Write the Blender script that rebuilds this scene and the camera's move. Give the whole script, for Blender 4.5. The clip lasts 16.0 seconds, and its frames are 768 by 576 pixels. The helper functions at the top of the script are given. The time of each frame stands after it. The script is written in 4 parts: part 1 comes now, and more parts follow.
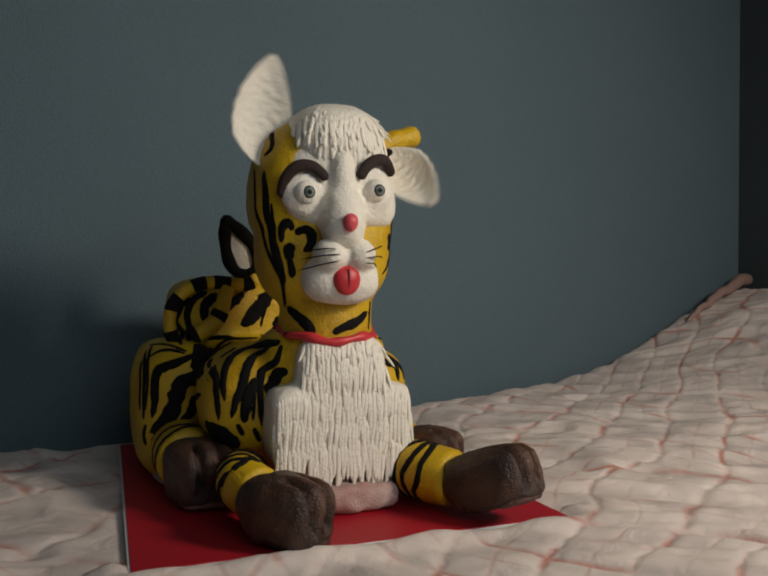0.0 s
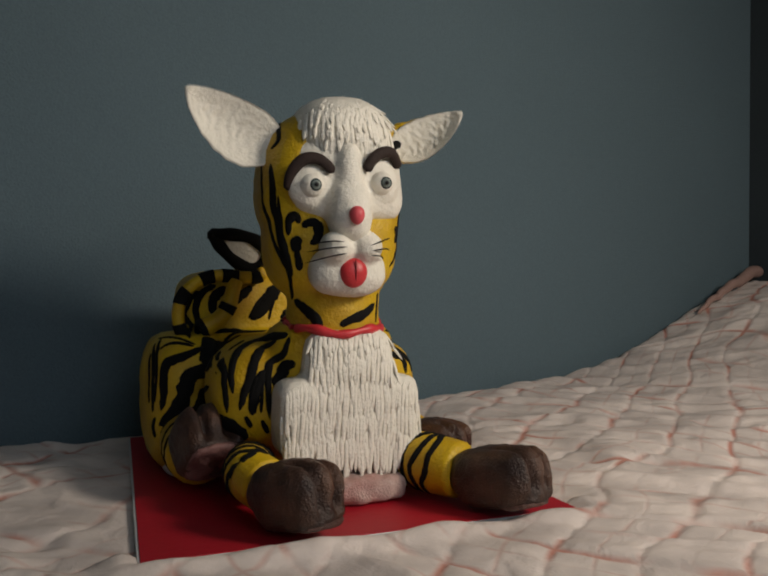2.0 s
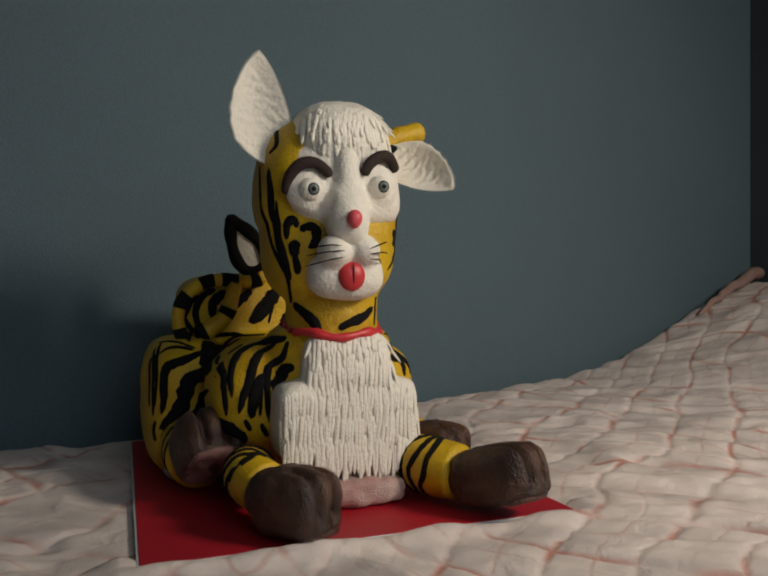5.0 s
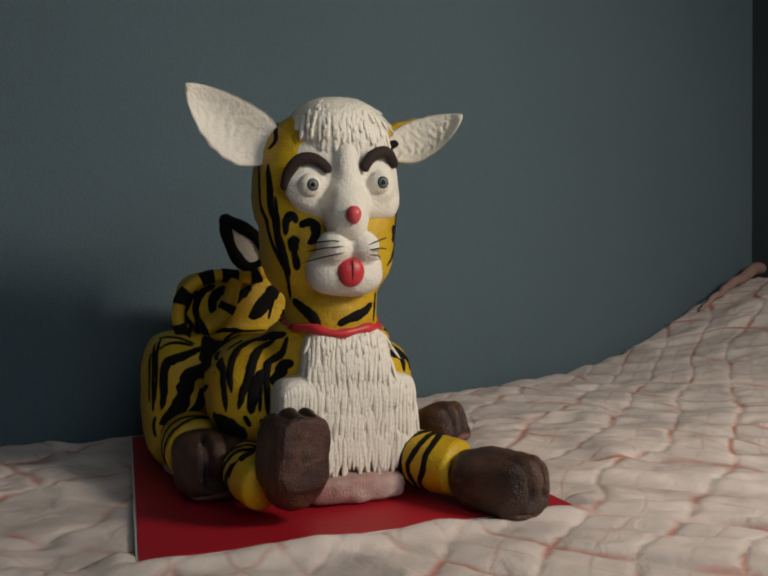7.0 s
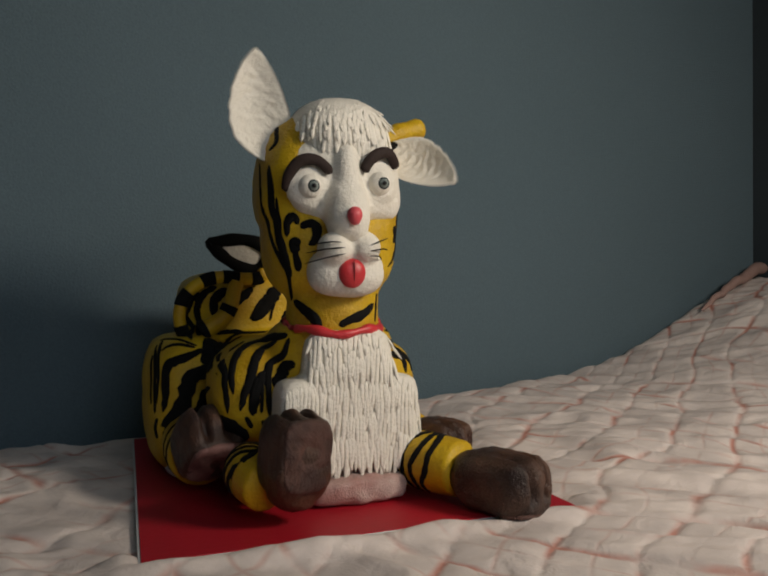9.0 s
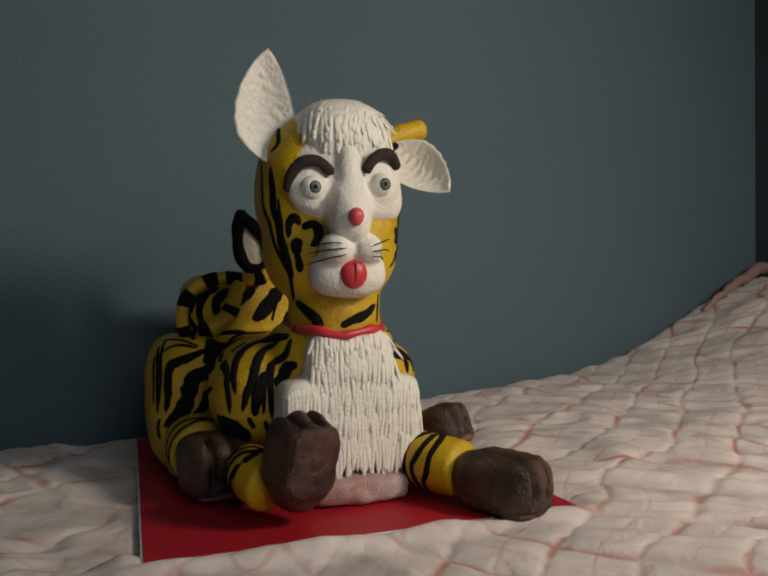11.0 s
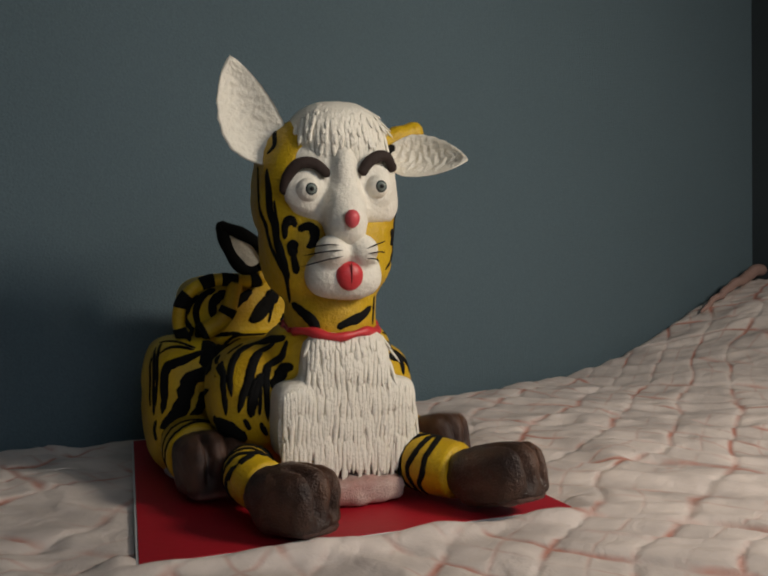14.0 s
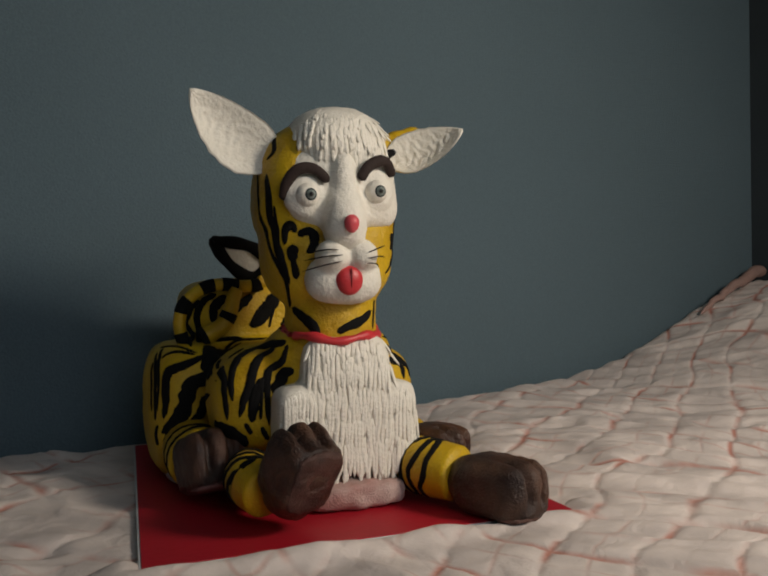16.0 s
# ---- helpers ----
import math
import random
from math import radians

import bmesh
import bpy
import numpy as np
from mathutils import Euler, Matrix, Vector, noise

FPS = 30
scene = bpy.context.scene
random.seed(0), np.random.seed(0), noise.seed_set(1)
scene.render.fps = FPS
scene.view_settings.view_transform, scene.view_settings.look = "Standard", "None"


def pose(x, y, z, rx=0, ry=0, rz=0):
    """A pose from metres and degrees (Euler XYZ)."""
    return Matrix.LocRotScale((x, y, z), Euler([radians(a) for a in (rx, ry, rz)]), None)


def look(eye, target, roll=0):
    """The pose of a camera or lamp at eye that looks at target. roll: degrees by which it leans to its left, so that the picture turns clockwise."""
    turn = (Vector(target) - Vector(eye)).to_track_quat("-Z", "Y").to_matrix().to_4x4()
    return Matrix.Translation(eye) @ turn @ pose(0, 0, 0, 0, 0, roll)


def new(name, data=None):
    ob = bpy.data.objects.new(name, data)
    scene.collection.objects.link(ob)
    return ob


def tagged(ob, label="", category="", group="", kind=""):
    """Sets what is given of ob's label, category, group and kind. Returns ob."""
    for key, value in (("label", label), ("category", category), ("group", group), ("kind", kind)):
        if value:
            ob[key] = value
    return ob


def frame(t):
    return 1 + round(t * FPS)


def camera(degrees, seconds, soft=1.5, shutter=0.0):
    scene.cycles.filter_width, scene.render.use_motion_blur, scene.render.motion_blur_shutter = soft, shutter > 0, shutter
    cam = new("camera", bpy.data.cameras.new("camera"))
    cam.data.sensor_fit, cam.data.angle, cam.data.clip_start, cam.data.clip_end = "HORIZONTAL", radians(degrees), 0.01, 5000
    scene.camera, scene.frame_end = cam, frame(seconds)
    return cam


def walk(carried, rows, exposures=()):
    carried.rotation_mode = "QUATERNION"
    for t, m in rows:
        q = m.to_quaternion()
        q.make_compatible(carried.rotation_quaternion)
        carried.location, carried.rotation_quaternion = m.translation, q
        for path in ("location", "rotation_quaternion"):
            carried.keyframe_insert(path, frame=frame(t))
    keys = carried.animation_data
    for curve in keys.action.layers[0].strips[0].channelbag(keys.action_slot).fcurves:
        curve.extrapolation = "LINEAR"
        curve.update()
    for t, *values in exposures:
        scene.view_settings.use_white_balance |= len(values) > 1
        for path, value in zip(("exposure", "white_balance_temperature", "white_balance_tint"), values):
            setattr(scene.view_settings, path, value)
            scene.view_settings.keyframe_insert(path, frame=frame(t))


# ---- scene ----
cam = camera(50.0, 16.0, soft=2.1, shutter=0.8)
walk(cam, [
    (0.0, pose(0.0001, 0.0000, 0.2000, 89.049, -0.002, 0.005)),
    (0.5, pose(0.0020, -0.0015, 0.2006, 89.222, 0.026, 0.214)),
    (1.0, pose(0.0022, -0.0017, 0.1999, 89.086, 0.010, 0.432)),
    (1.5, pose(0.0028, -0.0017, 0.1986, 88.930, 0.038, 0.658)),
    (2.0, pose(0.0028, -0.0011, 0.1983, 88.661, 0.215, 0.709)),
    (2.5, pose(0.0049, -0.0013, 0.1992, 88.698, 0.242, 0.664)),
    (3.0, pose(0.0045, -0.0034, 0.1998, 88.949, 0.420, 0.667)),
    (3.5, pose(0.0062, -0.0039, 0.1994, 88.999, 0.489, 0.908)),
    (4.0, pose(0.0068, -0.0040, 0.1985, 88.934, 0.496, 0.954)),
    (6.5, pose(0.0097, -0.0041, 0.1992, 88.709, 0.500, 1.048)),
    (7.0, pose(0.0101, -0.0037, 0.1993, 88.526, 0.512, 1.118)),
    (7.5, pose(0.0101, -0.0039, 0.2002, 88.504, 0.620, 1.085)),
    (8.0, pose(0.0113, -0.0050, 0.1998, 88.758, 0.656, 1.157)),
    (8.5, pose(0.0108, -0.0043, 0.1994, 88.767, 0.616, 1.217)),
    (9.0, pose(0.0098, -0.0037, 0.1984, 88.659, 0.722, 1.180)),
    (11.5, pose(0.0117, -0.0054, 0.1994, 88.618, 0.807, 1.386)),
    (12.0, pose(0.0128, -0.0046, 0.1993, 88.546, 0.799, 1.371)),
    (12.5, pose(0.0144, -0.0055, 0.2008, 88.613, 0.744, 1.342)),
    (13.0, pose(0.0171, -0.0072, 0.2008, 88.843, 0.849, 1.578)),
    (13.5, pose(0.0149, -0.0071, 0.2005, 88.764, 0.791, 1.520)),
    (14.0, pose(0.0130, -0.0067, 0.1994, 88.758, 0.756, 1.263)),
    (14.5, pose(0.0138, -0.0062, 0.1992, 88.620, 0.574, 1.148)),
    (15.0, pose(0.0141, -0.0069, 0.1997, 88.749, 0.793, 1.164)),
    (15.5, pose(0.0146, -0.0072, 0.2000, 88.816, 0.809, 1.243)),
    (16.0, pose(0.0139, -0.0101, 0.2008, 88.946, 1.082, 1.305)),
], exposures=[(0.0, 0.0), (16.0, 0.0)])

# ---- light ----
world = bpy.data.worlds.new("world")
scene.world = world
world.use_nodes = True
sky = world.node_tree.nodes.new("ShaderNodeTexSky")
sky.sky_type, sky.sun_disc, sky.sun_elevation, sky.sun_rotation = "NISHITA", False, radians(35), radians(140)
world.node_tree.links.new(sky.outputs[0], world.node_tree.nodes["Background"].inputs[0])
world.node_tree.nodes["Background"].inputs[1].default_value = 0.08

# room axes: along the bed's wall, and out from it into the room
WALL_TURN = 34.2
ALONG = Vector((math.cos(radians(WALL_TURN)), math.sin(radians(WALL_TURN)), 0))
OUT = Vector((ALONG.y, -ALONG.x, 0))
FOOT = Vector((0, 1.239, 0))
FLOOR = -0.55
CEILING = 1.85
S_LEFT, S_RIGHT, D_FRONT = -2.2, 0.91, 2.3


def room(s, d, z):
    """A place s along the bed's wall, d out from it."""
    return FOOT + ALONG * s + OUT * d + Vector((0, 0, z))


# warm key light placed to match the shading; its floor lamp is added
LAMP = room(0.17, 1.30, 0.67)
LAMP_AIM = Vector((0.20, 0.93, 0.20))
lamp = bpy.data.lights.new("key_light", "AREA")
lamp.shape, lamp.size, lamp.energy, lamp.color = "DISK", 0.26, 5.9, (1.0, 0.875, 0.73)
lamp.spread = radians(150)
lamp_ob = new("key_light", lamp)
lamp_ob.matrix_world = look(LAMP, LAMP_AIM)


# weak cool fill light added across the room to lift the shadows
FILL_S, FILL_Z, FILL_W, FILL_H = -0.6, 0.95, 1.1, 1.0
fill = bpy.data.lights.new("fill_light", "AREA")
fill.shape, fill.size, fill.size_y, fill.energy, fill.color = "RECTANGLE", FILL_W, FILL_H, 3.5, (0.80, 0.92, 1.0)
new("fill_light", fill).matrix_world = look(room(FILL_S, D_FRONT - 0.01, FILL_Z), room(FILL_S, 0, FILL_Z - 0.4))


# ---- materials ----
def material(name, colour, rough=0.7, scale=60.0, vary=0.25, bump=0.25, metal=0.0, second=None, coat=0.0, fine=None):
    """Clay, paint or card: colour with two scales of variation and relief."""
    m = bpy.data.materials.new(name)
    m.use_nodes = True
    n, l = m.node_tree.nodes, m.node_tree.links
    b = n["Principled BSDF"]
    b.inputs["Roughness"].default_value, b.inputs["Metallic"].default_value = rough, metal
    b.inputs["Coat Weight"].default_value = coat
    tc = n.new("ShaderNodeTexCoord")
    big = n.new("ShaderNodeTexNoise")
    big.inputs["Scale"].default_value, big.inputs["Detail"].default_value = scale * 0.25, 5
    small = n.new("ShaderNodeTexNoise")
    small.inputs["Scale"].default_value, small.inputs["Detail"].default_value = fine or scale * 5, 4
    ramp = n.new("ShaderNodeValToRGB")
    ramp.color_ramp.elements[0].position, ramp.color_ramp.elements[1].position = 0.35, 0.68
    lo = second or tuple(c * (1 - vary) for c in colour)
    ramp.color_ramp.elements[0].color, ramp.color_ramp.elements[1].color = (*lo, 1), (*colour, 1)
    mix = n.new("ShaderNodeMixRGB")
    mix.blend_type, mix.inputs[0].default_value = "MULTIPLY", vary
    for t in (big, small):
        l.new(tc.outputs["Object"], t.inputs["Vector"])
    l.new(big.outputs["Fac"], ramp.inputs[0])
    l.new(ramp.outputs[0], mix.inputs[1])
    l.new(small.outputs["Fac"], mix.inputs[2])
    l.new(mix.outputs[0], b.inputs["Base Color"])
    bp = n.new("ShaderNodeBump")
    bp.inputs["Strength"].default_value, bp.inputs["Distance"].default_value = bump, 0.002
    l.new(small.outputs["Fac"], bp.inputs["Height"])
    l.new(bp.outputs[0], b.inputs["Normal"])
    return m


YELLOW = material("yellow_clay", (0.78, 0.52, 0.006), 0.5, 70, 0.25, 0.6, second=(0.54, 0.32, 0.005))
BLACK = material("black_clay", (0.008, 0.008, 0.008), 0.9, 60, 0.3, 0.3)
BLACK.node_tree.nodes["Principled BSDF"].inputs["Specular IOR Level"].default_value = 0.2
WHITE = material("white_clay", (0.91, 0.87, 0.77), 0.55, 60, 0.12, 0.6)
BROWN = material("brown_clay", (0.150, 0.070, 0.040), 0.42, 110, 0.45, 0.8, second=(0.030, 0.013, 0.009))
PINK = material("base_clay", (0.66, 0.53, 0.48), 0.6, 120, 0.35, 0.6, second=(0.48, 0.26, 0.23))
WORN_PINK = material("worn_pink_clay", (0.36, 0.19, 0.17), 0.6, 90, 0.4, 0.6, second=(0.16, 0.07, 0.06))
SOLE = material("worn_sole", (0.17, 0.075, 0.055), 0.5, 150, 0.5, 0.8, second=(0.05, 0.020, 0.015))
RED = material("red_clay", (0.72, 0.045, 0.055), 0.4, 60, 0.2, 0.2)
DARK_RED = material("dark_red_clay", (0.30, 0.012, 0.018), 0.5, 60, 0.2, 0.2)
NOSE = material("nose_clay", (0.75, 0.10, 0.12), 0.4, 60, 0.15, 0.2)
RED_CARD = material("red_card", (0.46, 0.006, 0.020), 0.55, 30, 0.15, 0.12)
WHITE_CARD = material("white_card", (0.70, 0.72, 0.72), 0.7, 40, 0.1, 0.1)
BROW = material("brow_clay", (0.030, 0.014, 0.010), 0.8, 60, 0.3, 0.3)
IRIS = material("eye_iris", (0.22, 0.27, 0.25), 0.35, 400, 0.3, 0.0)
PUPIL = material("eye_pupil", (0.01, 0.01, 0.012), 0.35, 60, 0.1, 0.0)
RIM = material("eye_rim", (0.06, 0.075, 0.075), 0.25, 60, 0.1, 0.0, coat=1.0)
WALLPAPER = material("blue_grey_wall", (0.108, 0.165, 0.200), 0.85, 14, 0.34, 0.7, fine=360, second=(0.102, 0.157, 0.190))
# the right wall's shade is put into this darkened blue-grey
SHADED_WALL = material("shaded_wall", (0.032, 0.046, 0.056), 0.8, 14, 0.2, 0.25, fine=160)
CEIL_PAINT = material("ceiling_paint", (0.75, 0.74, 0.70), 0.9, 6, 0.08, 0.1)
BOARDS = material("floor_boards", (0.25, 0.15, 0.08), 0.5, 10, 0.3, 0.1)
FRAME_PAINT = material("window_paint", (0.75, 0.73, 0.68), 0.5, 20, 0.1, 0.1)
METAL = material("dark_metal", (0.05, 0.05, 0.055), 0.4, 40, 0.2, 0.1, metal=0.8)
WOOD = material("bed_wood", (0.22, 0.12, 0.06), 0.5, 20, 0.3, 0.1)


def quilt_material():
    m = bpy.data.materials.new("quilt_cotton")
    m.use_nodes = True
    n, l = m.node_tree.nodes, m.node_tree.links
    b = n["Principled BSDF"]
    b.inputs["Roughness"].default_value = 0.9
    seam = None
    for key, wide in (("lattice_a", 0.075), ("lattice_b", 0.085)):
        at = n.new("ShaderNodeAttribute")
        at.attribute_name = key
        near = n.new("ShaderNodeMath")
        near.operation = "PINGPONG"
        near.inputs[1].default_value = 0.5
        line = n.new("ShaderNodeMapRange")
        line.interpolation_type = "SMOOTHSTEP"
        line.inputs[1].default_value, line.inputs[2].default_value = 0.0, wide
        line.inputs[3].default_value, line.inputs[4].default_value = 1, 0
        l.new(at.outputs["Fac"], near.inputs[0])
        l.new(near.outputs[0], line.inputs[0])
        thin = n.new("ShaderNodeMath")
        thin.operation = "PINGPONG"
        thin.inputs[1].default_value = 0.25
        faint = n.new("ShaderNodeMapRange")
        faint.interpolation_type = "SMOOTHSTEP"
        faint.inputs[1].default_value, faint.inputs[2].default_value = 0.0, 0.05
        faint.inputs[3].default_value, faint.inputs[4].default_value = 0.40, 0
        l.new(at.outputs["Fac"], thin.inputs[0])
        l.new(thin.outputs[0], faint.inputs[0])
        add = n.new("ShaderNodeMath")
        add.operation = "MAXIMUM"
        l.new(line.outputs[0], add.inputs[0])
        l.new(faint.outputs[0], add.inputs[1])
        line = add
        if seam is None:
            seam = line
        else:
            both = n.new("ShaderNodeMath")
            both.operation = "MAXIMUM"
            l.new(seam.outputs[0], both.inputs[0])
            l.new(line.outputs[0], both.inputs[1])
            seam = both
    tc = n.new("ShaderNodeTexCoord")
    blot = n.new("ShaderNodeTexNoise")
    blot.inputs["Scale"].default_value, blot.inputs["Detail"].default_value = 16, 8
    fine = n.new("ShaderNodeTexNoise")
    fine.inputs["Scale"].default_value, fine.inputs["Detail"].default_value = 420, 3
    ramp = n.new("ShaderNodeValToRGB")
    ramp.color_ramp.elements[0].position, ramp.color_ramp.elements[1].position = 0.35, 0.65
    ramp.color_ramp.elements[0].color, ramp.color_ramp.elements[1].color = (0.55, 0.49, 0.465, 1), (0.79, 0.705, 0.66, 1)
    broken = n.new("ShaderNodeMath")
    broken.operation = "MULTIPLY"
    patch = n.new("ShaderNodeMapRange")
    patch.inputs[1].default_value, patch.inputs[2].default_value = 0.42, 0.62
    patchn = n.new("ShaderNodeTexNoise")
    patchn.inputs["Scale"].default_value, patchn.inputs["Detail"].default_value = 15, 4
    mix = n.new("ShaderNodeMixRGB")
    mix.inputs[2].default_value = (0.52, 0.24, 0.19, 1)
    for t in (blot, fine, patchn):
        l.new(tc.outputs["Object"], t.inputs["Vector"])
    l.new(patchn.outputs["Fac"], patch.inputs[0])
    l.new(seam.outputs[0], broken.inputs[0])
    l.new(patch.outputs[0], broken.inputs[1])
    l.new(blot.outputs["Fac"], ramp.inputs[0])
    l.new(ramp.outputs[0], mix.inputs[1])
    l.new(broken.outputs[0], mix.inputs[0])
    l.new(mix.outputs[0], b.inputs["Base Color"])
    bp = n.new("ShaderNodeBump")
    bp.inputs["Strength"].default_value, bp.inputs["Distance"].default_value = 0.35, 0.001
    l.new(fine.outputs["Fac"], bp.inputs["Height"])
    crease = n.new("ShaderNodeTexNoise")
    crease.inputs["Scale"].default_value, crease.inputs["Detail"].default_value, crease.inputs["Distortion"].default_value = 30, 5, 0.8
    l.new(tc.outputs["Object"], crease.inputs["Vector"])
    cb = n.new("ShaderNodeBump")
    cb.inputs["Strength"].default_value, cb.inputs["Distance"].default_value = 0.6, 0.005
    l.new(crease.outputs["Fac"], cb.inputs["Height"])
    l.new(bp.outputs[0], cb.inputs["Normal"])
    dip = n.new("ShaderNodeBump")
    dip.invert = True
    dip.inputs["Strength"].default_value, dip.inputs["Distance"].default_value = 0.30, 0.002
    l.new(seam.outputs[0], dip.inputs["Height"])
    l.new(cb.outputs[0], dip.inputs["Normal"])
    l.new(dip.outputs[0], b.inputs["Normal"])
    return m


QUILT = quilt_material()
HEM = material("pink_hem", (0.46, 0.30, 0.26), 0.9, 40, 0.3, 0.3)


# ---- mesh helpers ----
def mesh_object(name, verts, faces, mat, parent=None, label="", smooth=True):
    me = bpy.data.meshes.new(name)
    me.from_pydata([tuple(v) for v in verts], [], faces)
    me.materials.append(mat)
    if smooth:
        me.polygons.foreach_set("use_smooth", [True] * len(me.polygons))
    me.update()
    ob = new(name, me)
    ob.parent = parent
    return tagged(ob, label)


def part(name, bm, mat, parent=None, label="", smooth=True):
    """Links a bmesh as one mesh object under a thing or a part."""
    me = bpy.data.meshes.new(name)
    bm.normal_update()
    bm.to_mesh(me)
    bm.free()
    me.materials.append(mat)
    if smooth:
        me.polygons.foreach_set("use_smooth", [True] * len(me.polygons))
    ob = new(name, me)
    ob.parent = parent
    return tagged(ob, label)


def spow(a, e):
    return math.copysign(abs(a) ** e, a)


def blob(centre, radii, square=1.0, flat=None, seg=40, turn=None, taper=0.0):
    """A rounded box or ellipsoid (square below 1 is boxier) as vertices and faces. taper narrows it upwards."""
    flat = square if flat is None else flat
    vs, fs, rings = [], [], seg // 2
    m = turn or Matrix.Identity(3)
    for i in range(1, rings):
        v = -math.pi / 2 + math.pi * i / rings
        for j in range(seg):
            u = 2 * math.pi * j / seg
            cz, sz = spow(math.cos(v), flat), spow(math.sin(v), flat)
            k = 1 - taper * sz
            p = Vector((radii[0] * cz * spow(math.cos(u), square) * k, radii[1] * cz * spow(math.sin(u), square) * k, radii[2] * sz))
            vs.append(Vector(centre) + m @ p)
    for s in (-1, 1):
        vs.append(Vector(centre) + m @ Vector((0, 0, s * radii[2])))
    lo, hi = len(vs) - 2, len(vs) - 1
    for j in range(seg):
        k = (j + 1) % seg
        for i in range(rings - 2):
            fs.append((i * seg + j, i * seg + k, (i + 1) * seg + k, (i + 1) * seg + j))
        fs.append((lo, k, j))
        fs.append((hi, (rings - 2) * seg + j, (rings - 2) * seg + k))
    return vs, fs


def joined(shapes):
    vs, fs = [], []
    for v, f in shapes:
        fs += [tuple(i + len(vs) for i in q) for q in f]
        vs += v
    return vs, fs


def fused(name, shapes, mat, parent=None, label="", voxel=0.004, smooth=6, lumps=0.0012, lump_scale=45.0):
    """Shapes melted into one skin, like modelled clay, with hand-made unevenness."""
    vs, fs = joined(shapes)
    ob = mesh_object(name, vs, fs, mat, parent, label)
    r = ob.modifiers.new("remesh", "REMESH")
    r.mode, r.voxel_size = "VOXEL", voxel
    s = ob.modifiers.new("smooth", "SMOOTH")
    s.factor, s.iterations = 0.5, smooth
    deps = bpy.context.evaluated_depsgraph_get()
    me = bpy.data.meshes.new_from_object(ob.evaluated_get(deps))
    ob.modifiers.clear()
    old = ob.data
    ob.data = me
    bpy.data.meshes.remove(old)
    me.name = name
    for v in me.vertices:
        v.co += v.normal * (noise.noise(v.co * lump_scale) * lumps + noise.noise(v.co * lump_scale * 3.1) * lumps * 0.4)
    if not me.materials:
        me.materials.append(mat)
    me.polygons.foreach_set("use_smooth", [True] * len(me.polygons))
    return ob


def surface(ob):
    from mathutils.bvhtree import BVHTree
    return BVHTree.FromPolygons([v.co.copy() for v in ob.data.vertices], [tuple(p.vertices) for p in ob.data.polygons])


def spline(pts, n):
    """n points on a smooth line through pts."""
    pts = [Vector(p) for p in pts]
    ext = [2 * pts[0] - pts[1]] + pts + [2 * pts[-1] - pts[-2]]
    out = []
    for k in range(n):
        f = k / (n - 1) * (len(pts) - 1)
        i = min(int(f), len(pts) - 2)
        t = f - i
        a, b, c, d = ext[i:i + 4]
        out.append(0.5 * (2 * b + (c - a) * t + (2 * a - 5 * b + 4 * c - d) * t * t + (3 * b - a - 3 * c + d) * t ** 3))
    return out


def tube(pts, radius, seg=10, ends=True):
    """A round tube along points; radius is a number or a function of 0..1. Rounded ends."""
    vs, fs, n = [], [], len(pts)
    for i, p in enumerate(pts):
        d = (pts[min(i + 1, n - 1)] - pts[max(i - 1, 0)]).normalized()
        a = d.orthogonal().normalized() if abs(d.y) > 0.95 else d.cross(Vector((0, 1, 0))).normalized()
        b = d.cross(a)
        r = radius(i / (n - 1)) if callable(radius) else radius
        if ends:
            r *= math.sqrt(max(0.02, 1 - max(0, 1 - min(i, n - 1 - i) / 2.0) ** 2))
        for j in range(seg):
            u = 2 * math.pi * j / seg
            vs.append(p + (a * math.cos(u) + b * math.sin(u)) * r)
    for i in range(n - 1):
        for j in range(seg):
            k = (j + 1) % seg
            fs.append((i * seg + j, i * seg + k, (i + 1) * seg + k, (i + 1) * seg + j))
    fs.append(tuple(range(seg))[::-1])
    fs.append(tuple((n - 1) * seg + j for j in range(seg)))
    return vs, fs


def strip(bvh, pts, width, thick=0.0009, n=18, ends=0.12):
    """A flat tapering roll of clay pressed on a surface along pts."""
    vs, fs = [], []
    line = []
    for p in spline(pts, n):
        hit = bvh.find_nearest(p)
        line.append((hit[0], hit[1]))
    for i, (p, nor) in enumerate(line):
        d = (line[min(i + 1, n - 1)][0] - line[max(i - 1, 0)][0]).normalized()
        side = nor.cross(d).normalized()
        t = i / (n - 1)
        w = width * 0.5 * min(1, ends + (1 - ends) * max(0.0, math.sin(math.pi * t)) ** 0.34)
        w *= 1 + 0.18 * noise.noise(p * 160)
        for k, lift in ((-1, -0.0015), (-0.75, 0.7), (0, 1), (0.75, 0.7), (1, -0.0015)):
            q = p + side * (w * k * (1 + 0.30 * noise.noise(p * 230 + Vector((0, 0, 9 * k)))))
            near = bvh.find_nearest(q)
            base = near[0] if near[0] else q
            vs.append(base + nor * (thick * lift if lift > 0 else lift))
    for i in range(n - 1):
        for k in range(4):
            fs.append((i * 5 + k, i * 5 + k + 1, (i + 1) * 5 + k + 1, (i + 1) * 5 + k))
    fs.append((4, 3, 2, 1, 0))
    fs.append(tuple((n - 1) * 5 + k for k in range(5)))
    return vs, fs


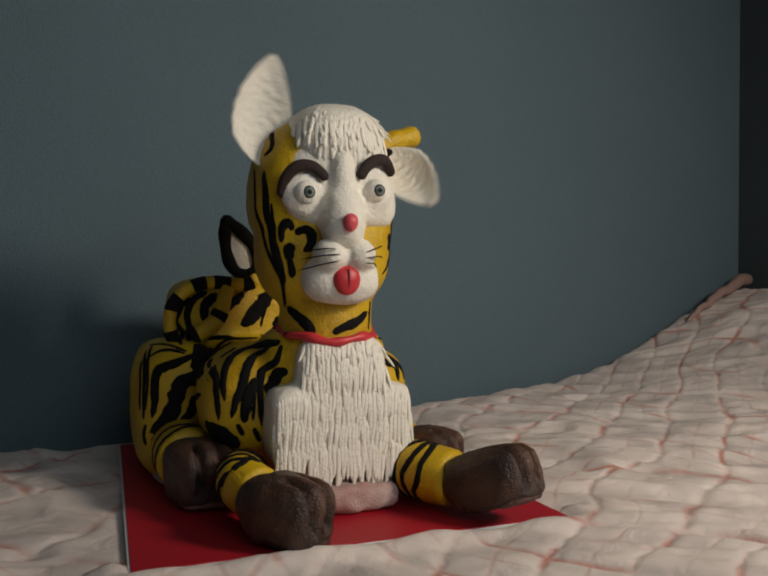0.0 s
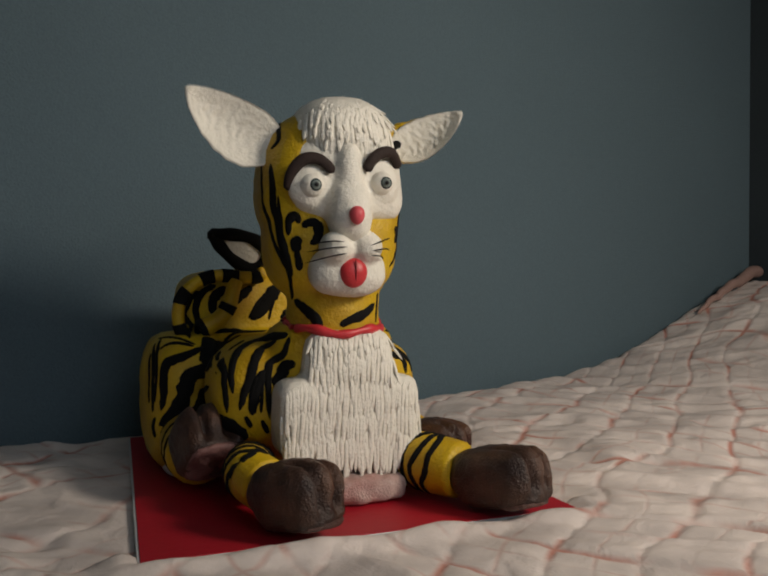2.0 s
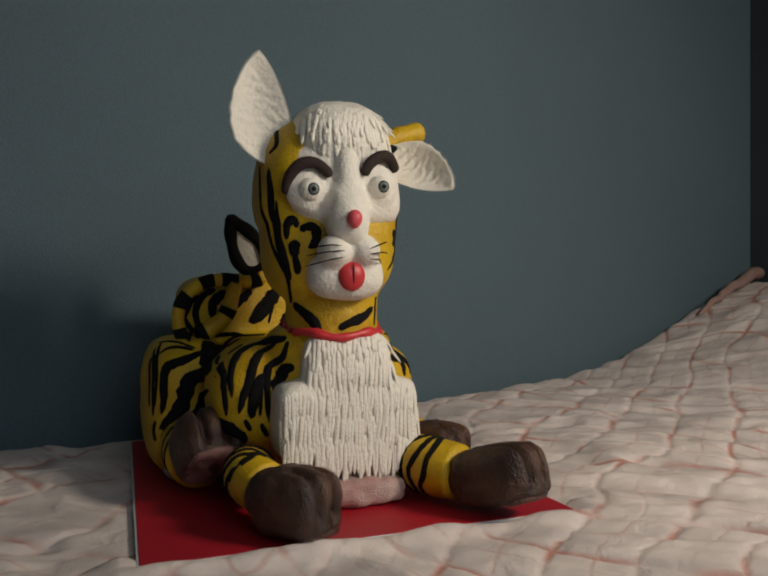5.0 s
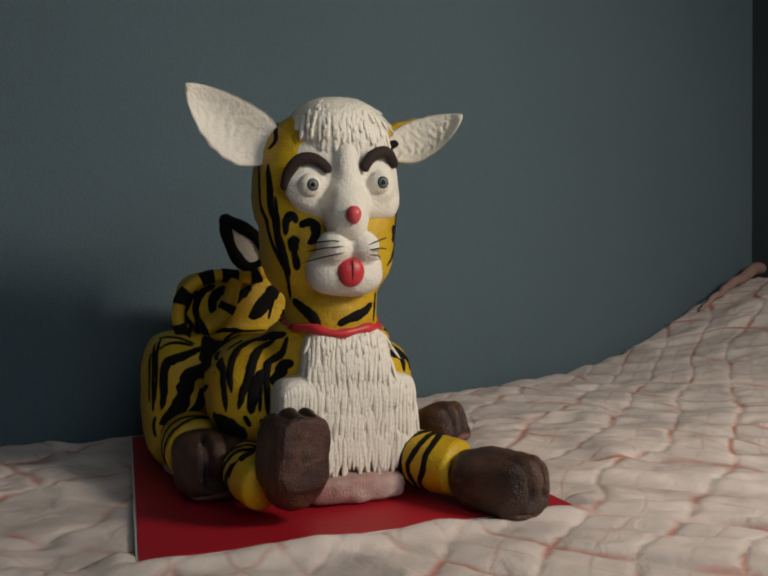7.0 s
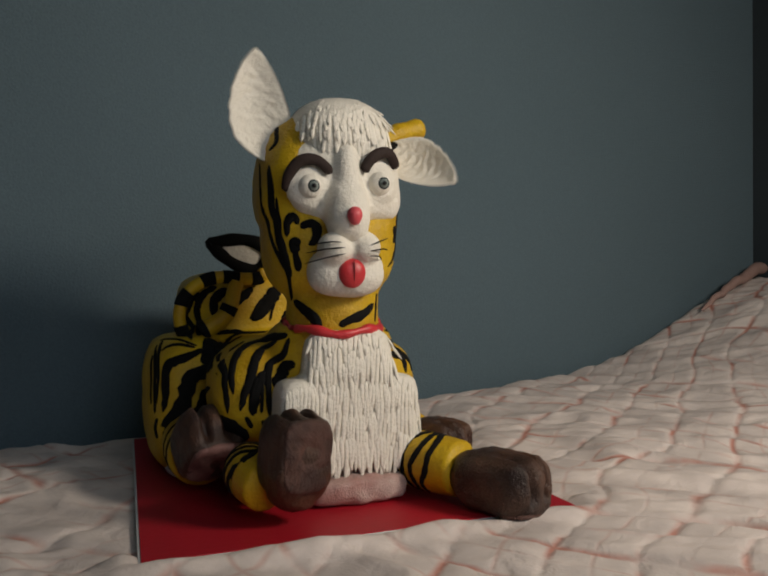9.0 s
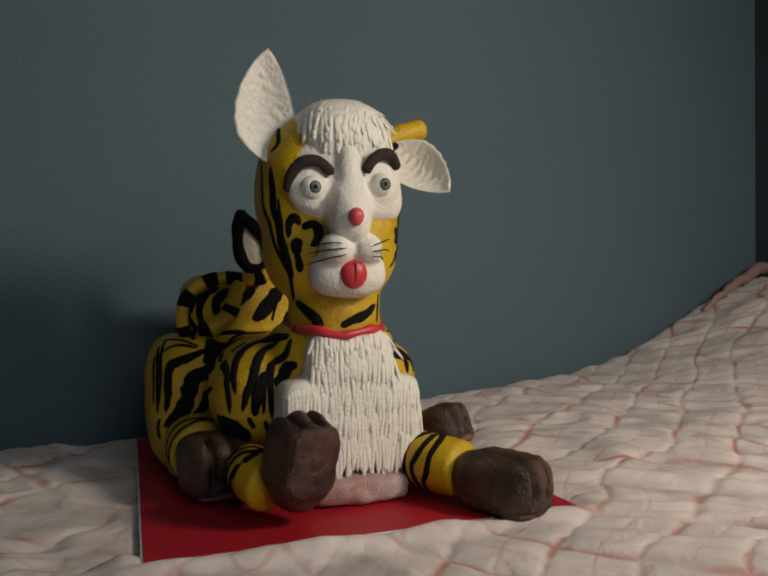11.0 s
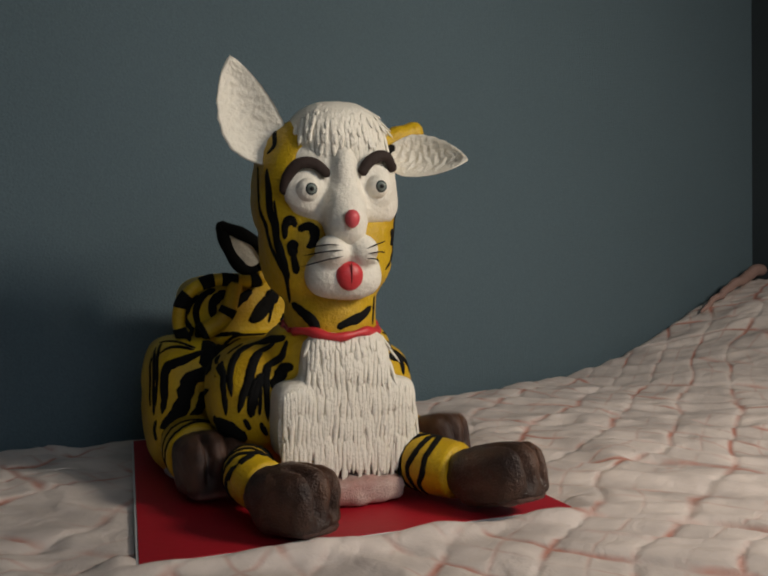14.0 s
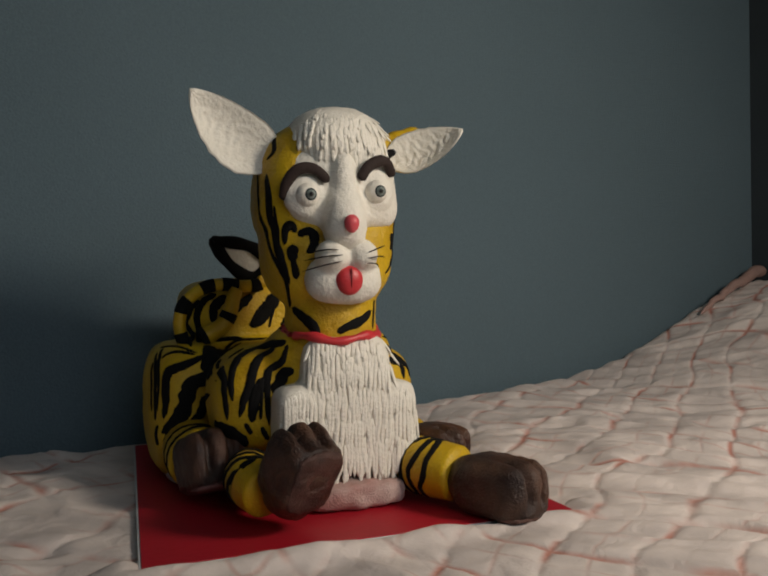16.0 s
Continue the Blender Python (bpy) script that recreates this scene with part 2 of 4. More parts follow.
def box(bm, lo, hi, bevel=0.0):
    r = bmesh.ops.create_cube(bm, size=1)["verts"]
    for v in r:
        v.co = Vector([(a + b) / 2 + c * (b - a) for a, b, c in zip(lo, hi, v.co)])
    if bevel:
        es = list({e for v in r for e in v.link_edges})
        bmesh.ops.bevel(bm, geom=es, offset=bevel, segments=2, affect="EDGES", profile=0.5)


# ---- the room ----
ROOM = Matrix.Translation(FOOT) @ Matrix.Rotation(radians(WALL_TURN), 4, "Z") @ Matrix.Diagonal((1, -1, 1, 1))


def slab(name, lo, hi, mat, label):
    """A plain slab given in room measures (along, out, up)."""
    vs = [room(s, d, z) for s in (lo[0], hi[0]) for d in (lo[1], hi[1]) for z in (lo[2], hi[2])]
    fs = [(0, 1, 3, 2), (4, 6, 7, 5), (0, 4, 5, 1), (2, 3, 7, 6), (0, 2, 6, 4), (1, 5, 7, 3)]
    ob = mesh_object(name, vs, [f[::-1] for f in fs], mat, None, label, smooth=False)
    bm = bmesh.new()
    bm.from_mesh(ob.data)
    bmesh.ops.recalc_face_normals(bm, faces=bm.faces)
    bm.to_mesh(ob.data)
    bm.free()
    return tagged(ob, kind="structure")


def build_room():
    slab("floor", (S_LEFT - 0.1, -0.1, FLOOR - 0.1), (S_RIGHT + 0.1, D_FRONT + 0.1, FLOOR), BOARDS, "brown wooden floor of the bedroom")
    slab("ceiling", (S_LEFT - 0.1, -0.1, CEILING), (S_RIGHT + 0.1, D_FRONT + 0.1, CEILING + 0.1), CEIL_PAINT, "plain off-white painted ceiling")
    slab("wall_back", (S_LEFT - 0.1, -0.1, FLOOR), (S_RIGHT, 0, CEILING), WALLPAPER, "blue-grey textured wallpaper wall behind the bed")
    slab("wall_right", (S_RIGHT, -0.1, FLOOR), (S_RIGHT + 0.1, D_FRONT + 0.1, CEILING), SHADED_WALL, "wall at the head of the bed, its shade put into a blue-black colour")
    slab("wall_left", (S_LEFT - 0.1, 0, FLOOR), (S_LEFT, D_FRONT + 0.1, CEILING), WALLPAPER, "plain blue-grey bedroom wall")
    # opening made up for the added fill light
    a, b = FILL_S - FILL_W / 2, FILL_S + FILL_W / 2
    c, d = FILL_Z - FILL_H / 2, FILL_Z + FILL_H / 2
    lo, hi = D_FRONT, D_FRONT + 0.1
    slab("wall_front", (S_LEFT, lo, FLOOR), (a, hi, CEILING), WALLPAPER, "unseen blue-grey wall beside the added opening")
    slab("wall_front", (b, lo, FLOOR), (S_RIGHT, hi, CEILING), WALLPAPER, "unseen blue-grey wall beside the added opening")
    slab("wall_front", (a, lo, FLOOR), (b, hi, c), WALLPAPER, "unseen blue-grey wall below the added opening")
    slab("wall_front", (a, lo, d), (b, hi, CEILING), WALLPAPER, "unseen blue-grey wall above the added opening")


build_room()


def build_added_lamp():
    """An added, unseen reflector on a pole, standing on the floor beside the bed."""
    stand = new("added_floor_lamp")
    stand.location = (LAMP.x, LAMP.y, FLOOR)
    tagged(stand, "added floor lamp out of view, with a dark metal reflector, beside the bed", "floor lamp")
    back = (LAMP - LAMP_AIM).normalized()
    mesh_object("base", *blob((0.12, -0.1, 0.012), (0.12, 0.12, 0.012), 1.0, 0.3), METAL, stand)
    top = LAMP + back * 0.12 - Vector(stand.location)
    mesh_object("pole", *tube(spline([(0.12, -0.1, 0.01), (0.12, -0.1, 0.7), tuple(top)], 24), 0.009), METAL, stand)
    turn = look(LAMP, LAMP_AIM).to_3x3()
    vs, fs, n = [], [], 40
    prof = [(0.122, 0.004), (0.128, 0.004), (0.110, 0.07), (0.05, 0.12), (0.02, 0.125), (0.02, 0.118), (0.046, 0.112), (0.104, 0.066)]
    for rad, z in prof:
        for k in range(n):
            u = 2 * math.pi * k / n
            vs.append(turn @ Vector((rad * math.cos(u), rad * math.sin(u), z)) + LAMP - Vector(stand.location))
    m = len(prof)
    for i in range(m):
        for k in range(n):
            fs.append((i * n + k, i * n + (k + 1) % n, ((i + 1) % m) * n + (k + 1) % n, ((i + 1) % m) * n + k))
    mesh_object("reflector", vs, fs, METAL, stand, "dark metal bowl reflector of the added lamp")


build_added_lamp()


# ---- the board ----
TURN = 22.0
C0 = Vector((-0.0183, 0.6976, 0.0))
PLACE = Matrix.Translation(C0) @ Matrix.Rotation(radians(TURN), 4, "Z")
BX0, BX1, BY0, BY1 = -0.196, 0.152, -0.081, 0.357


def askew(bm):
    """The card was cut a little narrower at its far end."""
    for v in bm.verts:
        if v.co.x < 0:
            v.co.x += (v.co.y - BY0) * 0.058


def build_board():
    bm = bmesh.new()
    box(bm, (BX0 - 0.002, BY0, -0.0035), (BX1, BY1, -0.0008), 0.0006)
    askew(bm)
    base = part("card_board", bm, WHITE_CARD, None, smooth=False)
    base.matrix_world = PLACE
    tagged(base, "stiff white card board with a red top sheet on the bed", "board")
    bm = bmesh.new()
    box(bm, (BX0, BY0 + 0.0005, -0.0009), (BX1 - 0.0005, BY1 - 0.001, 0.0), 0.0003)
    askew(bm)
    part("red_sheet", bm, RED_CARD, base, "glossy deep red paper", smooth=False)


build_board()


# ---- the bed ----
def ramp_through(s, knots):
    for (a, va), (b, vb) in zip(knots, knots[1:]):
        if s <= b:
            t = max(0.0, (s - a) / (b - a))
            return va + (vb - va) * t
    return knots[-1][1]


HILL = ((0.0, 0.0), (0.2, 0.008), (0.35, 0.016), (0.476, 0.037), (0.61, 0.086), (0.72, 0.134), (0.85, 0.173), (1.2, 0.198))


def fold(p):
    """Soft creases of crumpled cloth."""
    q = Vector((p.x * 9 + 0.8 * noise.noise(p * 6), p.y * 15 + p.x * 5, 0))
    return 1.2 * (0.35 - abs(noise.noise(q))) + 0.6 * (0.3 - abs(noise.noise(q * 2.1 + Vector((5, 2, 0)))))


def bed_height(p):
    """Height of the quilt, and how near a place is to a seam."""
    q = p - FOOT
    s, d = q.dot(ALONG), q.dot(OUT)
    local = PLACE.inverted() @ p
    hill = sum(ramp_through(s + k, HILL) for k in (-0.05, 0, 0.05)) / 3
    hill *= 1 - 0.55 * min(1, max(0, (d - 0.25) / 0.5))
    wob = Vector((noise.noise(p * 4.5), noise.noise(p * 4.5 + Vector((9, 3, 1))), 0)) * 0.078 + Vector((noise.noise(p * 15), noise.noise(p * 15 + Vector((2, 7, 1))), 0)) * 0.007
    w = p + wob
    a = (w.x * 0.62 + w.y * 0.78) / 0.080
    b = (w.x * 0.90 - w.y * 0.44) / 0.072
    fa, fb = abs(a - round(a)), abs(b - round(b))
    ga, gb = math.exp(-(fa / 0.05) ** 2), math.exp(-(fb / 0.055) ** 2)
    seam = max(ga, gb)
    out = max(BX0 - local.x, local.x - BX1, BY0 - local.y, local.y - BY1)
    free = min(1, max(0, (out - 0.002) / 0.05))
    z = -0.0058
    z += free * (0.0020 * (1 - seam) + 0.009 * noise.noise(p * 4.0) + 0.009 * fold(p) + 0.002 * noise.noise(p * 19))
    near = math.exp(-((out - 0.013) / 0.014) ** 2) if out > -0.003 else 0
    front = 1 if local.y < BY0 + 0.02 else 0.12
    z += near * front * (0.0088 + 0.0060 * noise.noise(Vector((local.x * 18, 0.3, 0))))
    edge = min(1, max(0, (0.03 - d) / 0.03))
    z += hill - 0.02 * edge ** 2
    return z, a, b


def build_bed():
    s0, s1, d0, d1, step = -1.15, 0.90, 0.004, 1.0, 0.0048
    ns, nd = int((s1 - s0) / step), int((d1 - d0) / step)
    vs, fs, seams = [], [], []
    for j in range(nd + 1):
        for i in range(ns + 1):
            p = room(s0 + i * step, d0 + j * step, 0)
            z, a, b = bed_height(p)
            vs.append((p.x, p.y, z))
            seams.append((a, b))
    for j in range(nd):
        for i in range(ns):
            k = j * (ns + 1) + i
            fs.append((k, k + ns + 1, k + ns + 2, k + 1))
    bed = new("bed")
    tagged(bed, "single bed against the wall under a pale quilted bedspread", "bed")
    quilt = mesh_object("bedspread", vs, fs, QUILT, bed, "off-white cotton bedspread with pink stitched lattice, crumpled")
    for k, key in enumerate(("lattice_a", "lattice_b")):
        quilt.data.attributes.new(key, "FLOAT", "POINT").data.foreach_set("value", [q[k] for q in seams])
    hem = []
    for k in range(30):
        s = 0.66 + 0.236 * k / 29
        p = room(s, 0.055 - 0.02 * k / 29, 0)
        hem.append(Vector((p.x, p.y, bed_height(p)[0] + 0.004 + 0.020 * (k / 29))))
    mesh_object("folded_hem", *tube(hem, lambda t: 0.003 + 0.0100 * t ** 0.8, seg=16), HEM, bed, "rolled dusty pink hem of the bedspread")
    bm = bmesh.new()
    box(bm, (s0 + 0.01, d0, -0.24), (s1, d1 - 0.01, -0.035), 0.03)
    m = part("mattress", bm, WHITE_CARD, bed, smooth=False)
    m.matrix_world = ROOM
    bm = bmesh.new()
    box(bm, (s0, d0, FLOOR), (s1, d1 - 0.02, -0.25), 0.01)
    m = part("bed_base", bm, WOOD, bed, smooth=False)
    m.matrix_world = ROOM


build_bed()

# ---- the tiger ----
tiger = new("tiger_figure")
tiger.matrix_world = PLACE
tagged(tiger, "striped yellow clay toy tiger with white bib on a red board", "toy tiger")

AX = -0.019
body = fused("body", [
    blob((-0.028, 0.085, 0.088), (0.096, 0.064, 0.052), 0.68),
    blob((-0.02, 0.055, 0.12), (0.060, 0.045, 0.040), 0.8),
    blob((-0.036, 0.19, 0.068), (0.068, 0.15, 0.066), 0.55),
    blob((-0.126, 0.210, 0.066), (0.043, 0.075, 0.068), 0.58),
    blob((0.060, 0.205, 0.060), (0.036, 0.075, 0.060), 0.55),
    blob((-0.040, 0.262, 0.152), (0.088, 0.066, 0.046), 0.5),
], YELLOW, tiger, "yellow clay lying body with haunches and rump")
head = fused("head", [
    blob((AX - 0.004, 0.046, 0.276), (0.063, 0.052, 0.060), 0.75, taper=0.10),
    blob((AX - 0.003, 0.044, 0.235), (0.059, 0.048, 0.068), 0.72),
    blob((AX, 0.042, 0.170), (0.041, 0.042, 0.050), 1.0, 0.4),
], YELLOW, tiger, "tall yellow clay head and neck", voxel=0.003, lumps=0.0016)
mask = fused("face_mask", [
    blob((AX + 0.002, 0.0235, 0.2745), (0.0525, 0.0355, 0.038), 0.80, 0.5, taper=0.06),
    blob((AX - 0.002, -0.004, 0.280), (0.012, 0.018, 0.030), 0.9, turn=Matrix.Rotation(radians(-14), 3, "X")),
    blob((AX - 0.003, -0.011, 0.250), (0.018, 0.020, 0.032), 0.9, turn=Matrix.Rotation(radians(-12), 3, "X"), taper=0.25),
    blob((-0.053, -0.003, 0.266), (0.019, 0.012, 0.020)),
    blob((0.007, -0.003, 0.269), (0.018, 0.012, 0.020)),
], WHITE, head, "white clay upper face with long nose ridge", voxel=0.0025, smooth=9, lumps=0.0016)
chin = fused("muzzle", [
    blob((-0.0205, -0.002, 0.196), (0.0335, 0.021, 0.0215), 0.85),
    blob((-0.0340, -0.015, 0.2150), (0.0145, 0.016, 0.0150)),
    blob((-0.0090, -0.015, 0.2160), (0.0140, 0.016, 0.0150)),
], WHITE, head, "white clay puffed muzzle and chin", voxel=0.002, smooth=4, lumps=0.0014)


def eye(x, z):
    y = -0.0135
    ball = mesh_object("eye", *blob((x, y + 0.004, z), (0.0105, 0.0105, 0.0105), seg=24), WHITE, head, "round white eyeball with grey-green iris")
    for name, r, off, mat in (("eye_rim", 0.0052, 0.0090, RIM), ("iris", 0.0042, 0.0096, IRIS), ("pupil", 0.0020, 0.0112, PUPIL)):
        mesh_object(name, *blob((x + 0.0012, y + 0.004 - off, z), (r, 0.0022, r), seg=24), mat, ball)


eye(-0.0535, 0.266)
eye(0.0070, 0.2695)


def eyebrow(pts):
    """A thick flat ribbon of dark clay bent over the eye."""
    line = spline(pts, 30)
    vs, fs = tube(line, lambda t: 0.0043 + 0.0006 * math.sin(math.pi * t), seg=12)
    flat = [Vector((v.x, line[i // 12].y + (v.y - line[i // 12].y) * 0.62, v.z)) for i, v in enumerate(vs)]
    mesh_object("eyebrow", flat, fs, BROW, head, "thick arched dark brown eyebrow")


eyebrow([(-0.0715, -0.003, 0.262), (-0.0695, -0.008, 0.276), (-0.061, -0.0125, 0.2865), (-0.048, -0.0145, 0.2870), (-0.0355, -0.0155, 0.277)])
eyebrow([(-0.0085, -0.0160, 0.2785), (-0.003, -0.0160, 0.2880), (0.006, -0.0145, 0.2945), (0.0165, -0.011, 0.2950), (0.0260, -0.003, 0.284)])
mesh_object("nose", *blob((-0.0234, -0.036, 0.241), (0.0062, 0.0055, 0.0076), taper=-0.12, seg=24), NOSE, head, "small rounded pinkish red nose")
tongue = mesh_object("tongue", *blob((-0.0215, -0.0215, 0.1950), (0.0116, 0.0066, 0.0122), taper=-0.04, seg=28), RED, head, "bright red tongue with a groove")
mesh_object("groove", *tube(spline([(-0.0215, -0.0270, 0.2065), (-0.0217, -0.0286, 0.198), (-0.0215, -0.0270, 0.1885)], 10), 0.0007, seg=6), DARK_RED, tongue)
for pts in (((-0.030, 0.216, -0.058, 0.212), (-0.030, 0.211, -0.060, 0.203), (-0.033, 0.220, -0.052, 0.219)),
            ((-0.010, 0.217, 0.014, 0.224), (-0.009, 0.213, 0.014, 0.214), (-0.010, 0.209, 0.008, 0.206))):
    for x0, z0, x1, z1 in pts:
        mesh_object("whisker", *tube(spline([(x0, -0.0315, z0), ((x0 + x1) / 2, -0.030, (z0 + z1) / 2 + 0.001), (x1, -0.012, z1)], 8), 0.0006, seg=5), BLACK, head, "thin black whisker")

ring = [Vector((AX + 0.0408 * math.cos(u), 0.042 + 0.0455 * math.sin(u), 0.150 + 0.005 * math.sin(u) + 0.0016 * math.sin(5 * u + 1))) for u in [2 * math.pi * k / 48 for k in range(49)]]
mesh_object("collar", *tube(ring, lambda t: 0.0038 + 0.0007 * math.sin(t * 70) + 0.0005 * math.sin(t * 31), ends=False), RED, tiger, "narrow red clay collar")

bib = fused("bib", [
    blob((AX + 0.004, 0.016, 0.116), (0.041, 0.022, 0.036), 0.6, taper=0.10),
    blob((AX + 0.0025, 0.016, 0.0735), (0.0625, 0.022, 0.0340), 0.28),
], WHITE, tiger, "white clay bib of layered fringe", voxel=0.003, smooth=3)
bangs = fused("bangs", [
    blob((AX + 0.002, 0.036, 0.310), (0.044, 0.049, 0.0375), 0.80, taper=0.06),
], WHITE, head, "white clay fringe on the forehead", voxel=0.003, smooth=3)


def strand_mesh(k, w, length):
    rng = random.Random(k)
    bend = rng.uniform(-0.15, 0.15)
    pts = [Vector((bend * w * 4 * (t * t), 0, -length * t)) for t in [i / 7 for i in range(8)]]
    vs, fs = tube(pts, lambda t: w * (0.64 - 0.16 * t ** 3), seg=6)
    me = bpy.data.meshes.new("strand")
    me.from_pydata([(v.x, v.y * 0.48, v.z) for v in vs], [], fs)
    me.materials.append(WHITE)
    me.polygons.foreach_set("use_smooth", [True] * len(me.polygons))
    return me


def fringe(base, rows, w, seed):
    """Rows of hanging clay strands pressed on a base: height, half width, middle, length."""
    bvh, rng = surface(base), random.Random(seed)
    for z, half, mid, length in rows:
        meshes = [strand_mesh(seed * 97 + k, w, length * (0.92 + 0.05 * k)) for k in range(4)]
        n = int(2 * half / (w * 0.86))
        for i in range(n + 1):
            x = mid - half + 2 * half * i / n + rng.uniform(-0.25, 0.25) * w
            top = Vector((x, -0.2, z + rng.uniform(-0.005, 0.004)))
            hit = bvh.ray_cast(top, Vector((0, 1, 0)))
            low = bvh.ray_cast(top - Vector((0, 0, length * 0.8)), Vector((0, 1, 0)))
            if not hit[0] or abs(hit[1].x) > 0.88:
                continue
            y0 = hit[0].y
            y1 = low[0].y if low[0] else y0
            y1 = min(max(y1, y0 - 0.03), y0 + 0.004)
            ob = new("strand", meshes[rng.randrange(4)])
            ob.parent = base
            tilt = math.degrees(math.atan2(y1 - y0, length * 0.8))
            ob.matrix_local = pose(x, y0 - 0.0005, top.z, tilt, rng.uniform(-5, 5), math.degrees(math.atan2(hit[1].x, -hit[1].y)) * 0.7)


fringe(bib, [(0.052, 0.055, AX + 0.003, 0.027), (0.060, 0.058, AX + 0.0025, 0.030), (0.080, 0.060, AX + 0.0025, 0.034), (0.098, 0.060, AX + 0.0025, 0.034), (0.103, 0.052, AX + 0.0025, 0.026),
             (0.124, 0.045, AX + 0.004, 0.026), (0.136, 0.041, AX + 0.004, 0.024), (0.143, 0.037, AX + 0.004, 0.016)], 0.0036, 5)
fringe(bangs, [(0.313, 0.042, AX + 0.002, 0.023), (0.325, 0.042, AX + 0.002, 0.024), (0.336, 0.040, AX + 0.002, 0.022), (0.343, 0.034, AX + 0.002, 0.017)], 0.0038, 9)
mesh_object("base_plate", *blob((-0.048, 0.225, 0.0070), (0.106, 0.100, 0.0075), 0.3), WHITE_CARD, tiger, "flat off-white base under the body")
fused("base_block", [blob((-0.012, 0.033, 0.0125), (0.046, 0.049, 0.0130), 0.4)], PINK, tiger, "pale rough base under the chest", voxel=0.003, smooth=2, lumps=0.0022, lump_scale=90)


# ears: a cupped leaf from the pivot along x, its hollow towards -y
def leaf_half(t):
    """Half width of an ear: round at its foot, widest near a third, narrowing to a blunt tip."""
    foot = math.sqrt(max(0.0, 1 - max(0.0, 1 - t / 0.34) ** 2))
    return foot * math.sin(math.pi * min(1, t * 0.80 + 0.20) ** 0.95) ** 0.72


def build_ear(name, length, width, bow, label):
    nu, nv = 60, 21
    vs, fs = [], []
    for side in (0, 1):
        for i in range(nu + 1):
            t = i / nu
            for j in range(nv):
                v = j / (nv - 1) * 2 - 1
                half = width * 0.5 * max(0.02, leaf_half(t))
                cup = 0.010 * (1 - v * v) * math.sin(math.pi * min(1, t + 0.05)) ** 0.7
                groove = 0.0006 * math.sin(60 * (t + 0.3 * v * v) + 5 * noise.noise(Vector((t * 7, v * 4, 1)))) * (1 - abs(v) ** 3) if side == 0 else 0
                half *= 1 + 0.05 * noise.noise(Vector((t * 14, 3 * math.copysign(1, v), 2))) * abs(v)
                thick = 0.0075 * (1 - abs(v) ** 3) ** 0.5 * (1 - 0.5 * t)
                y = cup - (thick * 0.5 if side == 0 else -thick * 0.5) + groove
                bulge = bow * math.sin(math.pi * t) ** 0.8
                vs.append(Vector(((length + 0.010) * t - 0.012, y, half * v + bulge)))
    m = (nu + 1) * nv
    for i in range(nu):
        for j in range(nv - 1):
            k = i * nv + j
            fs.append((k, k + nv, k + nv + 1, k + 1))
            fs.append((m + k, m + k + 1, m + k + nv + 1, m + k + nv))
        for j in (0, nv - 1):
            k = i * nv + j
            fs.append((k, m + k, m + k + nv, k + nv))
    for j in range(nv - 1):
        fs.append((j, j + 1, m + j + 1, m + j))
        k = nu * nv + j
        fs.append((k, m + k, m + k + 1, k + 1))
    return mesh_object(name, vs, fs, WHITE, tiger, label)


ear_left = build_ear("ear", 0.087, 0.053, 0.005, "large pointed white clay ear with curved grooves, flapping")
ear_right = build_ear("ear", 0.069, 0.048, 0.0, "pointed white clay ear, flapping")
mesh_object("ear_rod", *tube(spline([(0.030, 0.06, 0.314), (0.058, 0.065, 0.326), (0.083, 0.07, 0.333)], 20), lambda t: 0.0100 + 0.0006 * math.sin(17 * t)), YELLOW, tiger, "short yellow clay rod behind the ear")
mesh_object("ear_hinge", *tube(spline([(0.032, 0.046, 0.306), (0.050, 0.050, 0.314)], 8), 0.0045), BLACK, tiger)


def left_ear(a):
    return pose(-0.076, 0.030, 0.302, 0, -a, 0)


def right_ear(a):
    return pose(0.046, 0.040, 0.306) @ Matrix.Rotation(radians(-45), 4, Vector((1, 0, 1))) @ pose(0, 0, 0, 0, -a, 0)


# tail: a banded roll lying on the rump, and a leaf-shaped tip that wags
def banded(pts, r, bands):
    """A yellow roll with black rings of clay round it."""
    line = spline(pts, 90)
    roll = mesh_object("tail_roll", *tube(line, r, seg=14), YELLOW, tiger, "yellow clay tail roll with black rings")
    for k in bands:
        m = int(k * 89)
        piece = line[max(0, m - 5):m + 6]
        mesh_object("tail_ring", *tube(piece, r(k) * 1.10, seg=14, ends=False), BLACK, roll)


ROLL_A = [(-0.125, 0.190, 0.127), (-0.132, 0.190, 0.137), (-0.135, 0.190, 0.152), (-0.132, 0.190, 0.168), (-0.124, 0.190, 0.179), (-0.113, 0.190, 0.187), (-0.101, 0.190, 0.191), (-0.087, 0.190, 0.192), (-0.072, 0.190, 0.190), (-0.056, 0.190, 0.190), (-0.049, 0.190, 0.192)]
ROLL_B = [(-0.076, 0.186, 0.188), (-0.080, 0.186, 0.178), (-0.084, 0.186, 0.163), (-0.092, 0.186, 0.150), (-0.102, 0.186, 0.143), (-0.114, 0.186, 0.137)]
STUB = [(-0.043, 0.205, 0.186), (-0.046, 0.205, 0.195), (-0.050, 0.205, 0.200)]
TAIL_AT = (-0.053, 0.212, 0.213)
banded(ROLL_A, lambda t: 0.0064, (0.10, 0.33, 0.57, 0.74, 0.93))
banded(ROLL_B, lambda t: 0.0068 + 0.0030 * t, (0.47, 0.97))


